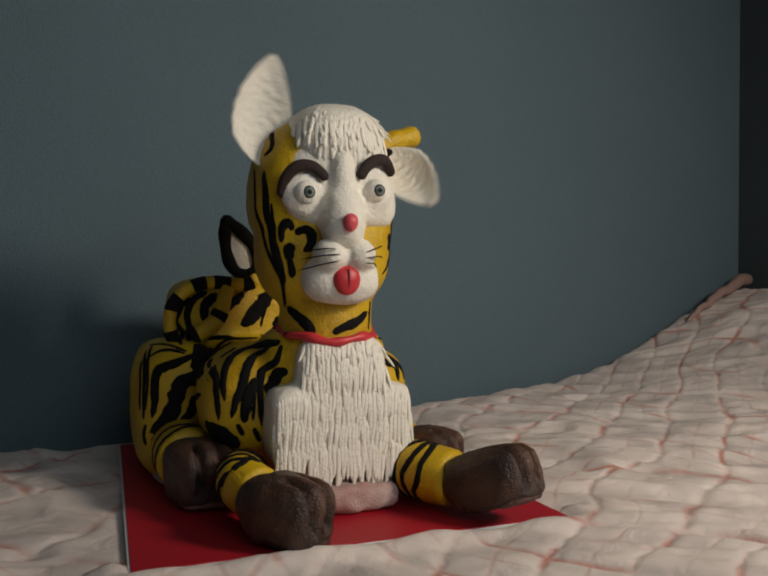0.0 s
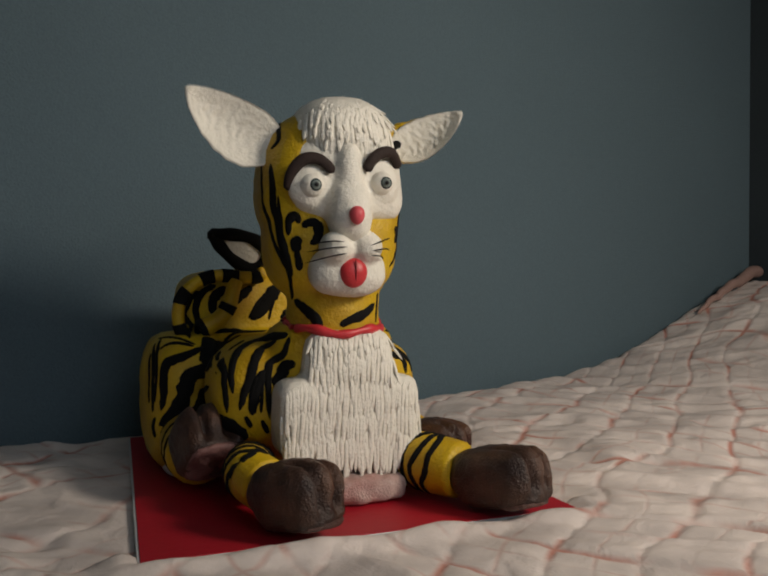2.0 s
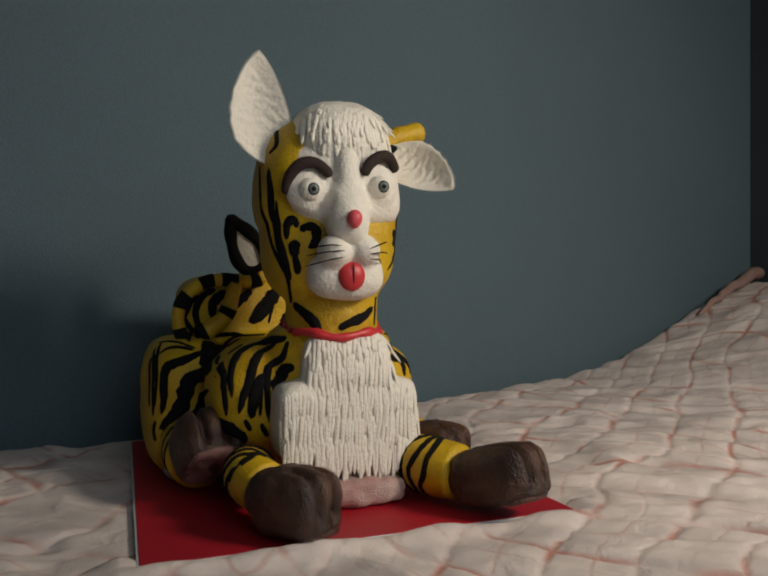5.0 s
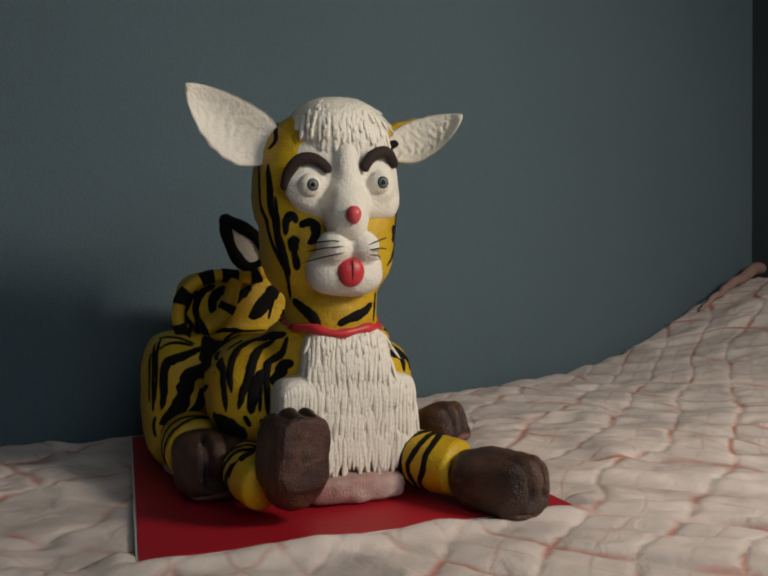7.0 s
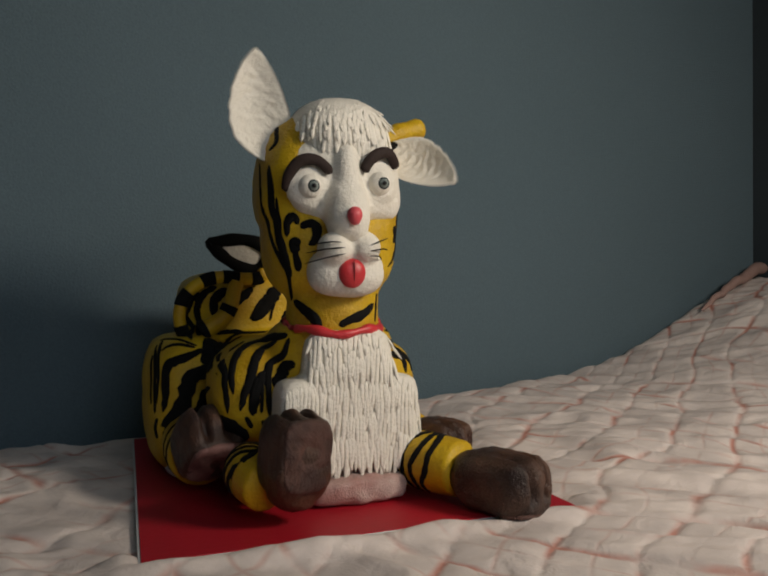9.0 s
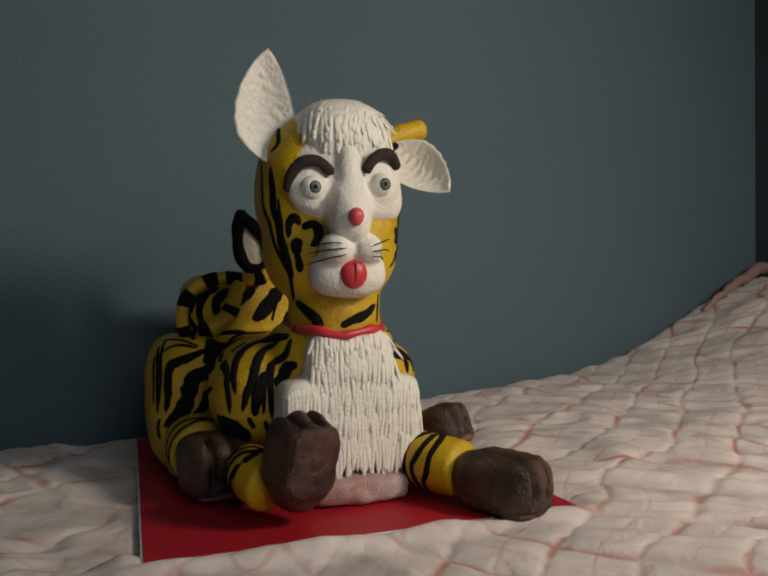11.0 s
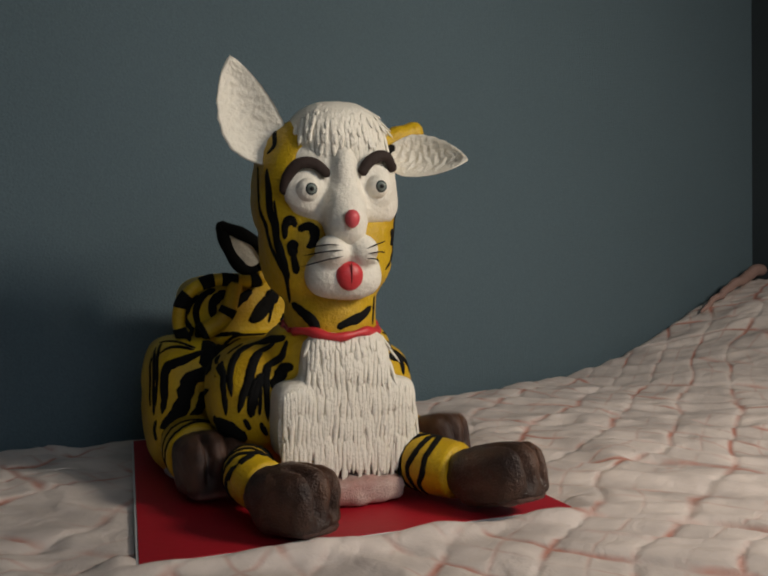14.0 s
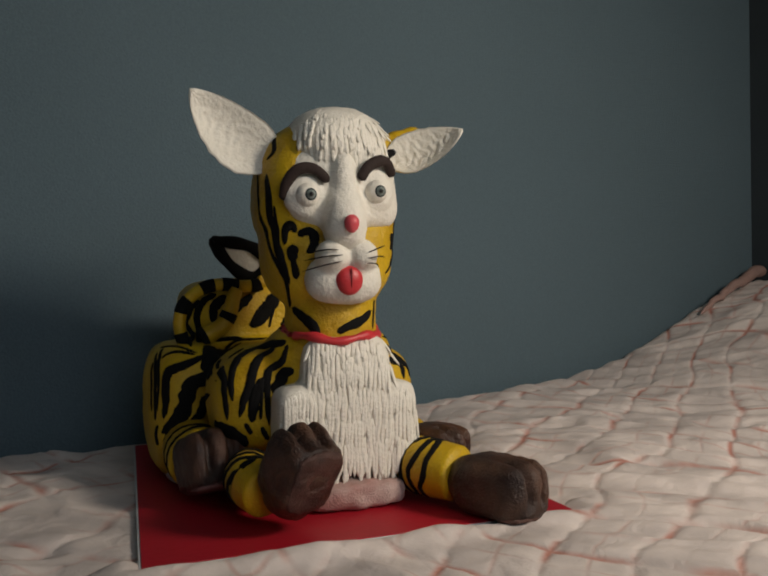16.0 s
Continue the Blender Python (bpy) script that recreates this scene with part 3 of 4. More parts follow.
def build_tail_tip():
    """A teardrop ring round a flat leaf; it turns about the middle of its round end."""
    n = 48
    rim = []
    for i in range(n):
        u = 2 * math.pi * i / n
        t = 0.5 - 0.5 * math.cos(u)
        half = 0.0150 * math.sin(math.pi * t ** 0.62) ** 0.80
        rim.append(Vector((-0.0140 + 0.0615 * t, 0, half * (1 if u < math.pi else -1))))
    vs, fs = tube(rim + [rim[0], rim[1]], lambda t: 0.0070 + 0.0006 * math.sin(40 * t), seg=10, ends=False)
    tip = mesh_object("tail_tip", vs, fs, BLACK, tiger, "leaf-shaped black tail tip with white middle, wagging")
    c = Vector((0.008, 0, 0))
    pv = [c + Vector((0, y, 0)) for y in (-0.003, 0.003)] + [p + Vector((0, y, 0)) for p in rim for y in (-0.002, 0.002)]
    pf = []
    for i in range(n):
        a, b = 2 + 2 * i, 2 + 2 * ((i + 1) % n)
        pf += [(0, a, b), (1, b + 1, a + 1)]
    mesh_object("tail_white", pv, pf, WHITE, tip, "flat white clay middle")
    return tip


tail_tip = build_tail_tip()
mesh_object("tail_stub", *tube(spline(STUB, 8), 0.0052), YELLOW, tiger, "short yellow clay stub under the tail tip")


def tail_turn(a):
    return pose(*TAIL_AT, 0, 0, -20) @ pose(0, 0, 0, 0, -a, 0)


# legs and paws: a paw runs from its wrist along -y
def build_leg(name, pts, r, label, bands):
    line = spline(pts, 26)
    leg = mesh_object(name, *tube(line, r, seg=20), YELLOW, tiger, label)
    bvh = surface(leg)
    for t in bands:
        i = int(t * 25)
        p, d = line[i], (line[min(i + 1, 25)] - line[max(i - 1, 0)]).normalized()
        a = d.cross(Vector((0, 0, 1))).normalized()
        b = a.cross(d)
        rr = r(t) + 0.01
        arc = [p + (a * math.cos(u) + b * math.sin(u)) * rr + d * (0.004 * math.sin(2 * u + 9 * t) + 0.0015 * math.sin(7 * u + 20 * t)) for u in [math.pi * (-0.35 + 1.7 * k / 10) for k in range(11)]]
        mesh_object("stripe", *strip(bvh, arc, 0.0074, n=30, ends=0.35), BLACK, leg)
    return leg


build_leg("front_leg", [(-0.098, 0.022, 0.034), (-0.103, -0.002, 0.033), (-0.094, -0.029, 0.028)], lambda t: 0.0215, "yellow clay foreleg with black bands", (0.08, 0.22, 0.36, 0.49, 0.61))
build_leg("front_leg", [(0.036, 0.04, 0.031), (0.052, -0.004, 0.030), (0.071, -0.039, 0.028)], lambda t: 0.0232 + 0.002 * math.sin(3 * t), "yellow clay foreleg with black bands", (0.34, 0.46, 0.58, 0.71))
build_leg("rear_leg", [(-0.130, 0.15, 0.035), (-0.131, 0.112, 0.034), (-0.130, 0.088, 0.033)], lambda t: 0.029, "yellow clay hind leg with black bands", (0.45, 0.7))
build_leg("rear_leg", [(0.065, 0.15, 0.035), (0.072, 0.112, 0.034), (0.078, 0.088, 0.033)], lambda t: 0.023, "yellow clay hind leg with black bands", (0.45, 0.7))


def build_paw(length, w, h, label, sole):
    """A rounded clay paw, flat underneath, with two grooves pressed between its toes."""
    paw = fused("paw", [
        blob((0, -length * 0.46, 0), (w, length * 0.56, h), 0.58, 0.62),
        blob((0, -length * 0.50, -h * 0.45), (w * 0.96, length * 0.50, h * 0.52), 0.6, 0.45),
        blob((0, -0.008, 0), (w * 0.9, 0.024, h * 0.9)),
    ], BROWN, tiger, label, voxel=0.0022, smooth=4, lumps=0.0022, lump_scale=50)
    for v in paw.data.vertices:
        reach = min(1, max(0, (-v.co.y / length - 0.46) / 0.22)) * min(1, max(0, (v.co.z / h + 0.75) / 0.4))
        for k in (-1, 1):
            x = k * w * 0.34 + 0.0015 * noise.noise(Vector((v.co.z * 90, k, length * 50)))
            inward = Vector((0, -length * 0.45 - v.co.y, -v.co.z)).normalized()
            v.co += inward * 0.0090 * reach * math.exp(-((v.co.x - x) / 0.0032) ** 2)
    paw.data.update()
    fused("sole", [blob((0, -length * 0.52, -h * 0.87), (w * 0.86, length * 0.46, h * 0.14), 0.6, seg=28)], sole[0], paw, sole[1], voxel=0.002, smooth=2, lumps=0.0025, lump_scale=70)
    return paw


BROWN_SOLE = (SOLE, "worn reddish brown sole")
PINK_SOLE = (WORN_PINK, "dull pink worn sole")
paw_front_left = build_paw(0.062, 0.0250, 0.0250, "dark brown clay front paw with grooved toes, lifting", BROWN_SOLE)
paw_front_right = build_paw(0.073, 0.0265, 0.0240, "dark brown clay front paw with grooved toes, lifting", BROWN_SOLE)
paw_rear_left = build_paw(0.058, 0.0285, 0.0270, "dark brown clay hind paw, lifting", PINK_SOLE)
paw_rear_right = build_paw(0.056, 0.0240, 0.0215, "dark brown clay hind paw, lifting", PINK_SOLE)


def front_left_paw(a):
    return pose(-0.099 + 0.021 * min(1.0, a / 60), -0.040, 0.0265, 0, 0, 33 - 0.28 * max(0, a)) @ pose(0, 0, 0, -1.17 * a, 0, 0)


def front_right_paw(a):
    return pose(0.074, -0.039, 0.0245, 0, 0, 25) @ pose(0, 0, 0, -0.92 * a, 0, 0)


def rear_left_paw(a):
    return pose(-0.130, 0.092, 0.030, 0, 0, 10) @ pose(0, 0, 0, -a, 0, 0)


def rear_right_paw(a):
    return pose(0.080, 0.085, 0.032, 0, 0, 30) @ pose(0, 0, 0, -a, 0, 0)


# stripes: thin rolls of black clay pressed on the skin
SKIN = {o: surface(o) for o in (body, head)}


def stripe(on, width, *pts):
    mesh_object("stripe", *strip(SKIN[on], pts, width), BLACK, on)


stripe(body, 0.0132, (-0.095, 0.030, 0.075), (-0.092, 0.029, 0.095), (-0.084, 0.030, 0.113))
stripe(body, 0.0185, (-0.060, 0.197, 0.146), (-0.047, 0.197, 0.158), (-0.037, 0.197, 0.172), (-0.029, 0.199, 0.181))
stripe(body, 0.0064, (0.020, 0.021, 0.138), (0.041, 0.043, 0.125), (0.054, 0.047, 0.116), (0.058, 0.047, 0.103))
stripe(body, 0.0088, (0.029, 0.025, 0.123), (0.045, 0.040, 0.117), (0.049, 0.036, 0.103))
stripe(body, 0.0056, (0.025, 0.029, 0.143), (0.051, 0.085, 0.126), (0.060, 0.081, 0.119))
stripe(body, 0.008, (0.026, 0.024, 0.134), (0.045, 0.043, 0.121), (0.058, 0.048, 0.107))
stripe(body, 0.0056, (0.057, 0.082, 0.123), (0.063, 0.078, 0.115), (0.066, 0.075, 0.103))
# extra broad black strip: stands in for the shadow under the shoulder
stripe(body, 0.029, (-0.120, 0.070, 0.068), (-0.111, 0.049, 0.061), (-0.096, 0.039, 0.056))

stripe(body, 0.0080, (-0.163, 0.176, 0.116), (-0.165, 0.168, 0.096), (-0.166, 0.164, 0.070))
stripe(body, 0.0069, (-0.162, 0.152, 0.058), (-0.163, 0.156, 0.047), (-0.162, 0.153, 0.038))
stripe(body, 0.0080, (-0.158, 0.185, 0.125), (-0.162, 0.162, 0.109), (-0.164, 0.155, 0.081), (-0.164, 0.157, 0.062))
stripe(body, 0.0060, (-0.152, 0.186, 0.129), (-0.158, 0.166, 0.120), (-0.160, 0.152, 0.100), (-0.162, 0.151, 0.072))
stripe(body, 0.0050, (-0.154, 0.194, 0.129), (-0.147, 0.182, 0.131), (-0.136, 0.165, 0.130), (-0.123, 0.155, 0.125))
stripe(body, 0.0059, (-0.156, 0.163, 0.121), (-0.149, 0.162, 0.126), (-0.138, 0.158, 0.127), (-0.125, 0.153, 0.124))
stripe(body, 0.0136, (-0.157, 0.144, 0.065), (-0.155, 0.142, 0.082), (-0.155, 0.144, 0.099), (-0.152, 0.145, 0.109), (-0.145, 0.144, 0.113), (-0.131, 0.146, 0.117), (-0.116, 0.152, 0.123))
stripe(body, 0.0192, (-0.159, 0.147, 0.051), (-0.149, 0.139, 0.059), (-0.140, 0.136, 0.071), (-0.135, 0.136, 0.088), (-0.132, 0.136, 0.096), (-0.123, 0.138, 0.102), (-0.120, 0.095, 0.111))
stripe(body, 0.0114, (-0.133, 0.135, 0.060), (-0.124, 0.135, 0.068), (-0.119, 0.136, 0.079), (-0.123, 0.074, 0.095))
stripe(body, 0.0251, (-0.108, 0.173, 0.131), (-0.110, 0.149, 0.119), (-0.121, 0.088, 0.109))
stripe(body, 0.0117, (-0.157, 0.146, 0.042), (-0.150, 0.139, 0.049), (-0.139, 0.136, 0.052))
stripe(body, 0.0089, (-0.119, 0.061, 0.108), (-0.106, 0.148, 0.116), (-0.099, 0.164, 0.125), (-0.085, 0.188, 0.128), (-0.067, 0.190, 0.133), (-0.045, 0.186, 0.134))
stripe(body, 0.0112, (-0.113, 0.045, 0.076), (-0.115, 0.046, 0.098), (-0.115, 0.061, 0.116), (-0.098, 0.158, 0.122), (-0.087, 0.170, 0.126), (-0.076, 0.170, 0.132))
stripe(body, 0.0121, (-0.109, 0.039, 0.093), (-0.109, 0.045, 0.113), (-0.105, 0.052, 0.123), (-0.093, 0.062, 0.132), (-0.079, 0.063, 0.136), (-0.069, 0.034, 0.141), (-0.064, 0.028, 0.143))
stripe(body, 0.0062, (-0.106, 0.071, 0.126), (-0.100, 0.072, 0.131), (-0.092, 0.075, 0.134))
stripe(body, 0.0103, (-0.104, 0.036, 0.079), (-0.101, 0.033, 0.093), (-0.095, 0.033, 0.108), (-0.089, 0.039, 0.124), (-0.081, 0.045, 0.131), (-0.072, 0.034, 0.137))
stripe(body, 0.0085, (-0.095, 0.031, 0.077), (-0.094, 0.030, 0.093), (-0.090, 0.031, 0.108))
stripe(body, 0.0085, (-0.081, 0.025, 0.072), (-0.082, 0.025, 0.093), (-0.081, 0.029, 0.114), (-0.077, 0.031, 0.120), (-0.069, 0.025, 0.126), (-0.066, 0.024, 0.134), (-0.063, 0.026, 0.140))
stripe(body, 0.0135, (-0.077, 0.025, 0.099), (-0.071, 0.025, 0.108), (-0.067, 0.023, 0.116), (-0.060, 0.018, 0.119))
stripe(body, 0.0042, (-0.088, 0.027, 0.077), (-0.087, 0.027, 0.090), (-0.086, 0.028, 0.104))
stripe(body, 0.0069, (-0.100, 0.033, 0.074), (-0.095, 0.033, 0.064))
stripe(body, 0.0060, (-0.087, 0.028, 0.071), (-0.081, 0.030, 0.059))
stripe(body, 0.0104, (-0.116, 0.185, 0.133), (-0.115, 0.208, 0.153), (-0.113, 0.207, 0.167), (-0.105, 0.204, 0.177), (-0.095, 0.202, 0.182))
stripe(body, 0.0125, (-0.097, 0.199, 0.150), (-0.099, 0.200, 0.165), (-0.092, 0.200, 0.174), (-0.084, 0.200, 0.179))
stripe(body, 0.0115, (-0.077, 0.197, 0.163), (-0.068, 0.197, 0.172), (-0.058, 0.199, 0.180))
stripe(body, 0.0042, (-0.062, 0.197, 0.147), (-0.058, 0.196, 0.154), (-0.050, 0.197, 0.166), (-0.039, 0.197, 0.174), (-0.032, 0.201, 0.184))
stripe(body, 0.0042, (-0.041, 0.195, 0.145), (-0.038, 0.196, 0.156), (-0.034, 0.197, 0.171), (-0.032, 0.200, 0.183))
stripe(body, 0.0105, (-0.027, 0.196, 0.145), (-0.019, 0.197, 0.155))
stripe(body, 0.0048, (-0.040, 0.194, 0.137), (-0.061, 0.036, 0.149))
stripe(body, 0.0062, (-0.101, 0.199, 0.134), (-0.077, 0.194, 0.135), (-0.049, 0.179, 0.134))
stripe(body, 0.0093, (-0.127, 0.166, 0.131), (-0.123, 0.219, 0.147), (-0.121, 0.214, 0.165), (-0.112, 0.207, 0.176))
stripe(head, 0.0061, (-0.083, 0.040, 0.290), (-0.085, 0.028, 0.264), (-0.082, 0.026, 0.244), (-0.078, 0.024, 0.227), (-0.072, 0.014, 0.206), (-0.066, 0.013, 0.193), (-0.059, 0.031, 0.172))
stripe(head, 0.0104, (-0.080, 0.019, 0.286), (-0.080, 0.014, 0.267), (-0.078, 0.015, 0.247), (-0.074, 0.014, 0.227), (-0.069, 0.010, 0.206), (-0.064, 0.011, 0.193))
stripe(head, 0.0037, (-0.076, 0.010, 0.259), (-0.074, 0.011, 0.243), (-0.072, 0.012, 0.231))
stripe(head, 0.0096, (-0.068, 0.008, 0.226), (-0.068, 0.007, 0.238), (-0.064, 0.003, 0.242), (-0.060, 0.002, 0.236))
stripe(head, 0.0103, (-0.058, 0.002, 0.233), (-0.054, -0.000, 0.236), (-0.048, -0.002, 0.236), (-0.045, -0.002, 0.230), (-0.047, -0.001, 0.222), (-0.052, -0.000, 0.219))
stripe(head, 0.0125, (-0.060, 0.003, 0.225), (-0.063, 0.005, 0.219), (-0.062, 0.004, 0.212))
stripe(head, 0.0081, (-0.062, 0.005, 0.214), (-0.061, 0.004, 0.206), (-0.059, 0.006, 0.197))
stripe(head, 0.0120, (-0.058, 0.027, 0.172), (-0.051, 0.017, 0.164), (-0.045, 0.009, 0.156), (-0.041, 0.007, 0.148))
stripe(head, 0.0098, (-0.026, 0.001, 0.151), (-0.017, 0.000, 0.155), (-0.003, 0.003, 0.160), (0.009, 0.013, 0.168))
stripe(head, 0.0046, (0.014, 0.019, 0.177), (0.013, 0.018, 0.166), (0.011, 0.014, 0.152))
stripe(head, 0.0063, (0.035, 0.019, 0.274), (0.036, 0.019, 0.255), (0.033, 0.018, 0.238), (0.033, 0.022, 0.220), (0.022, 0.010, 0.200))
stripe(head, 0.0101, (0.028, 0.010, 0.235), (0.030, 0.014, 0.229), (0.028, 0.013, 0.221))
stripe(head, 0.0062, (-0.063, 0.052, 0.326), (-0.071, 0.027, 0.315), (-0.073, 0.020, 0.305), (-0.078, 0.025, 0.299))


def motions():
    walk(ear_left, [
        (0.0, left_ear(85)), (0.1, left_ear(105.6)), (0.2, left_ear(112)), (1.1, left_ear(112)), (1.2, left_ear(115.2)), (1.3, left_ear(118.4)),
        (1.4, left_ear(121.6)), (1.5, left_ear(128)), (1.6, left_ear(128)), (1.7, left_ear(145)), (1.8, left_ear(148.3)), (2.0, left_ear(148.3)),
        (2.1, left_ear(105.6)), (2.2, left_ear(97.6)), (2.3, left_ear(96)), (2.4, left_ear(93.8)), (2.5, left_ear(129.7)), (2.6, left_ear(156)),
        (2.7, left_ear(156)), (2.8, left_ear(154.9)), (2.9, left_ear(131.4)), (3.0, left_ear(102)), (3.1, left_ear(102)), (3.2, left_ear(102.4)),
        (3.3, left_ear(88.3)), (3.4, left_ear(85.5)), (3.5, left_ear(85)), (3.6, left_ear(85)), (3.7, left_ear(102.4)), (3.8, left_ear(112)),
        (4.0, left_ear(112)), (4.1, left_ear(138.2)), (4.2, left_ear(156)), (4.5, left_ear(154.9)), (4.6, left_ear(96)), (5.0, left_ear(96)),
        (5.1, left_ear(141.6)), (5.2, left_ear(145)), (5.5, left_ear(145)), (5.6, left_ear(112)), (5.9, left_ear(112)), (6.0, left_ear(91.6)),
        (6.1, left_ear(85)), (6.3, left_ear(85)), (6.4, left_ear(86.1)), (6.5, left_ear(102.4)), (6.6, left_ear(145)), (8.0, left_ear(145)),
        (8.1, left_ear(115.2)), (8.2, left_ear(92.7)), (8.3, left_ear(90.5)), (8.4, left_ear(88.3)), (8.5, left_ear(97.6)), (8.6, left_ear(149.4)),
        (8.7, left_ear(156)), (8.8, left_ear(154.9)), (8.9, left_ear(139.9)), (9.0, left_ear(97.6)), (9.1, left_ear(94.9)), (9.2, left_ear(92.7)),
        (9.4, left_ear(90.5)), (9.5, left_ear(112)), (9.9, left_ear(112)), (10.0, left_ear(145)), (10.5, left_ear(145)), (10.6, left_ear(96)),
        (10.7, left_ear(91.6)), (11.0, left_ear(91.6)), (11.1, left_ear(85)), (11.2, left_ear(85)), (11.3, left_ear(89.4)), (11.4, left_ear(112)),
        (11.6, left_ear(112)), (11.7, left_ear(105.6)), (11.8, left_ear(97.6)), (11.9, left_ear(96)), (12.0, left_ear(93.8)), (12.1, left_ear(92.7)),
        (12.2, left_ear(91.6)), (12.4, left_ear(91.6)), (12.5, left_ear(93.8)), (12.6, left_ear(120)), (12.7, left_ear(120)), (12.8, left_ear(123.2)),
        (12.9, left_ear(134.8)), (13.0, left_ear(145)), (13.2, left_ear(145)), (13.3, left_ear(128)), (13.4, left_ear(112)), (14.3, left_ear(112)),
        (14.4, left_ear(115.2)), (14.5, left_ear(120)), (14.6, left_ear(128)), (14.8, left_ear(128)), (14.9, left_ear(133.1)), (15.0, left_ear(149.4)),
        (15.2, left_ear(149.4)), (15.3, left_ear(148.3)), (15.4, left_ear(100.8)), (15.5, left_ear(85)), (15.6, left_ear(85)), (15.7, left_ear(86.1)),
        (15.8, left_ear(121.6)), (15.9, left_ear(139.9)), (16.0, left_ear(139.9)),
    ])
    walk(ear_right, [
        (0.0, right_ear(-61.7)), (0.1, right_ear(-30)), (0.2, right_ear(-18.7)), (1.1, right_ear(-18.7)), (1.2, right_ear(-15.3)), (1.3, right_ear(-11.9)),
        (1.4, right_ear(-8.6)), (1.5, right_ear(-1.8)), (1.6, right_ear(-1.8)), (1.7, right_ear(22.9)), (1.8, right_ear(28.3)), (2.0, right_ear(28.3)),
        (2.1, right_ear(-30)), (2.2, right_ear(-44.3)), (2.3, right_ear(-47.1)), (2.4, right_ear(-50)), (2.5, right_ear(0.6)), (2.6, right_ear(40.8)),
        (2.7, right_ear(40.8)), (2.8, right_ear(39)), (2.9, right_ear(3.1)), (3.0, right_ear(-30)), (3.1, right_ear(-30)), (3.2, right_ear(-35.7)),
        (3.3, right_ear(-57.3)), (3.4, right_ear(-61)), (3.5, right_ear(-61.7)), (3.6, right_ear(-61.7)), (3.7, right_ear(-35.7)), (3.8, right_ear(-18.7)),
        (4.0, right_ear(-18.7)), (4.1, right_ear(13)), (4.2, right_ear(40.8)), (4.5, right_ear(39)), (4.6, right_ear(-47.1)), (5.0, right_ear(-47.1)),
        (5.1, right_ear(18)), (5.2, right_ear(22.9)), (5.5, right_ear(22.9)), (5.6, right_ear(-18.7)), (5.9, right_ear(-18.7)), (6.0, right_ear(-53)),
        (6.1, right_ear(-61.7)), (6.3, right_ear(-61.7)), (6.4, right_ear(-60.2)), (6.5, right_ear(-35.7)), (6.6, right_ear(22.9)), (8.0, right_ear(22.9)),
        (8.1, right_ear(-15.3)), (8.2, right_ear(-51.5)), (8.3, right_ear(-54.4)), (8.4, right_ear(-57.3)), (8.5, right_ear(-44.3)), (8.6, right_ear(30.1)),
        (8.7, right_ear(40.8)), (8.8, right_ear(39)), (8.9, right_ear(15.5)), (9.0, right_ear(-44.3)), (9.1, right_ear(-48.6)), (9.2, right_ear(-51.5)),
        (9.4, right_ear(-54.4)), (9.5, right_ear(-18.7)), (9.9, right_ear(-18.7)), (10.0, right_ear(22.9)), (10.5, right_ear(22.9)), (10.6, right_ear(-47.1)),
        (10.7, right_ear(-53)), (11.0, right_ear(-53)), (11.1, right_ear(-61.7)), (11.2, right_ear(-61.7)), (11.3, right_ear(-55.9)), (11.4, right_ear(-18.7)),
        (11.6, right_ear(-18.7)), (11.7, right_ear(-30)), (11.8, right_ear(-44.3)), (11.9, right_ear(-47.1)), (12.0, right_ear(-50)), (12.1, right_ear(-51.5)),
        (12.2, right_ear(-53)), (12.4, right_ear(-53)), (12.5, right_ear(-50)), (12.6, right_ear(-10.2)), (12.7, right_ear(-10.2)), (12.8, right_ear(-6.9)),
        (12.9, right_ear(8.1)), (13.0, right_ear(22.9)), (13.2, right_ear(22.9)), (13.3, right_ear(-1.8)), (13.4, right_ear(-18.7)), (14.3, right_ear(-18.7)),
        (14.4, right_ear(-15.3)), (14.5, right_ear(-10.2)), (14.6, right_ear(-1.8)), (14.8, right_ear(-1.8)), (14.9, right_ear(5.6)), (15.0, right_ear(30.1)),
        (15.2, right_ear(30.1)), (15.3, right_ear(28.3)), (15.4, right_ear(-38.6)), (15.5, right_ear(-61.7)), (15.6, right_ear(-61.7)), (15.7, right_ear(-60.2)),
        (15.8, right_ear(-8.6)), (15.9, right_ear(15.5)), (16.0, right_ear(15.5)),
    ])
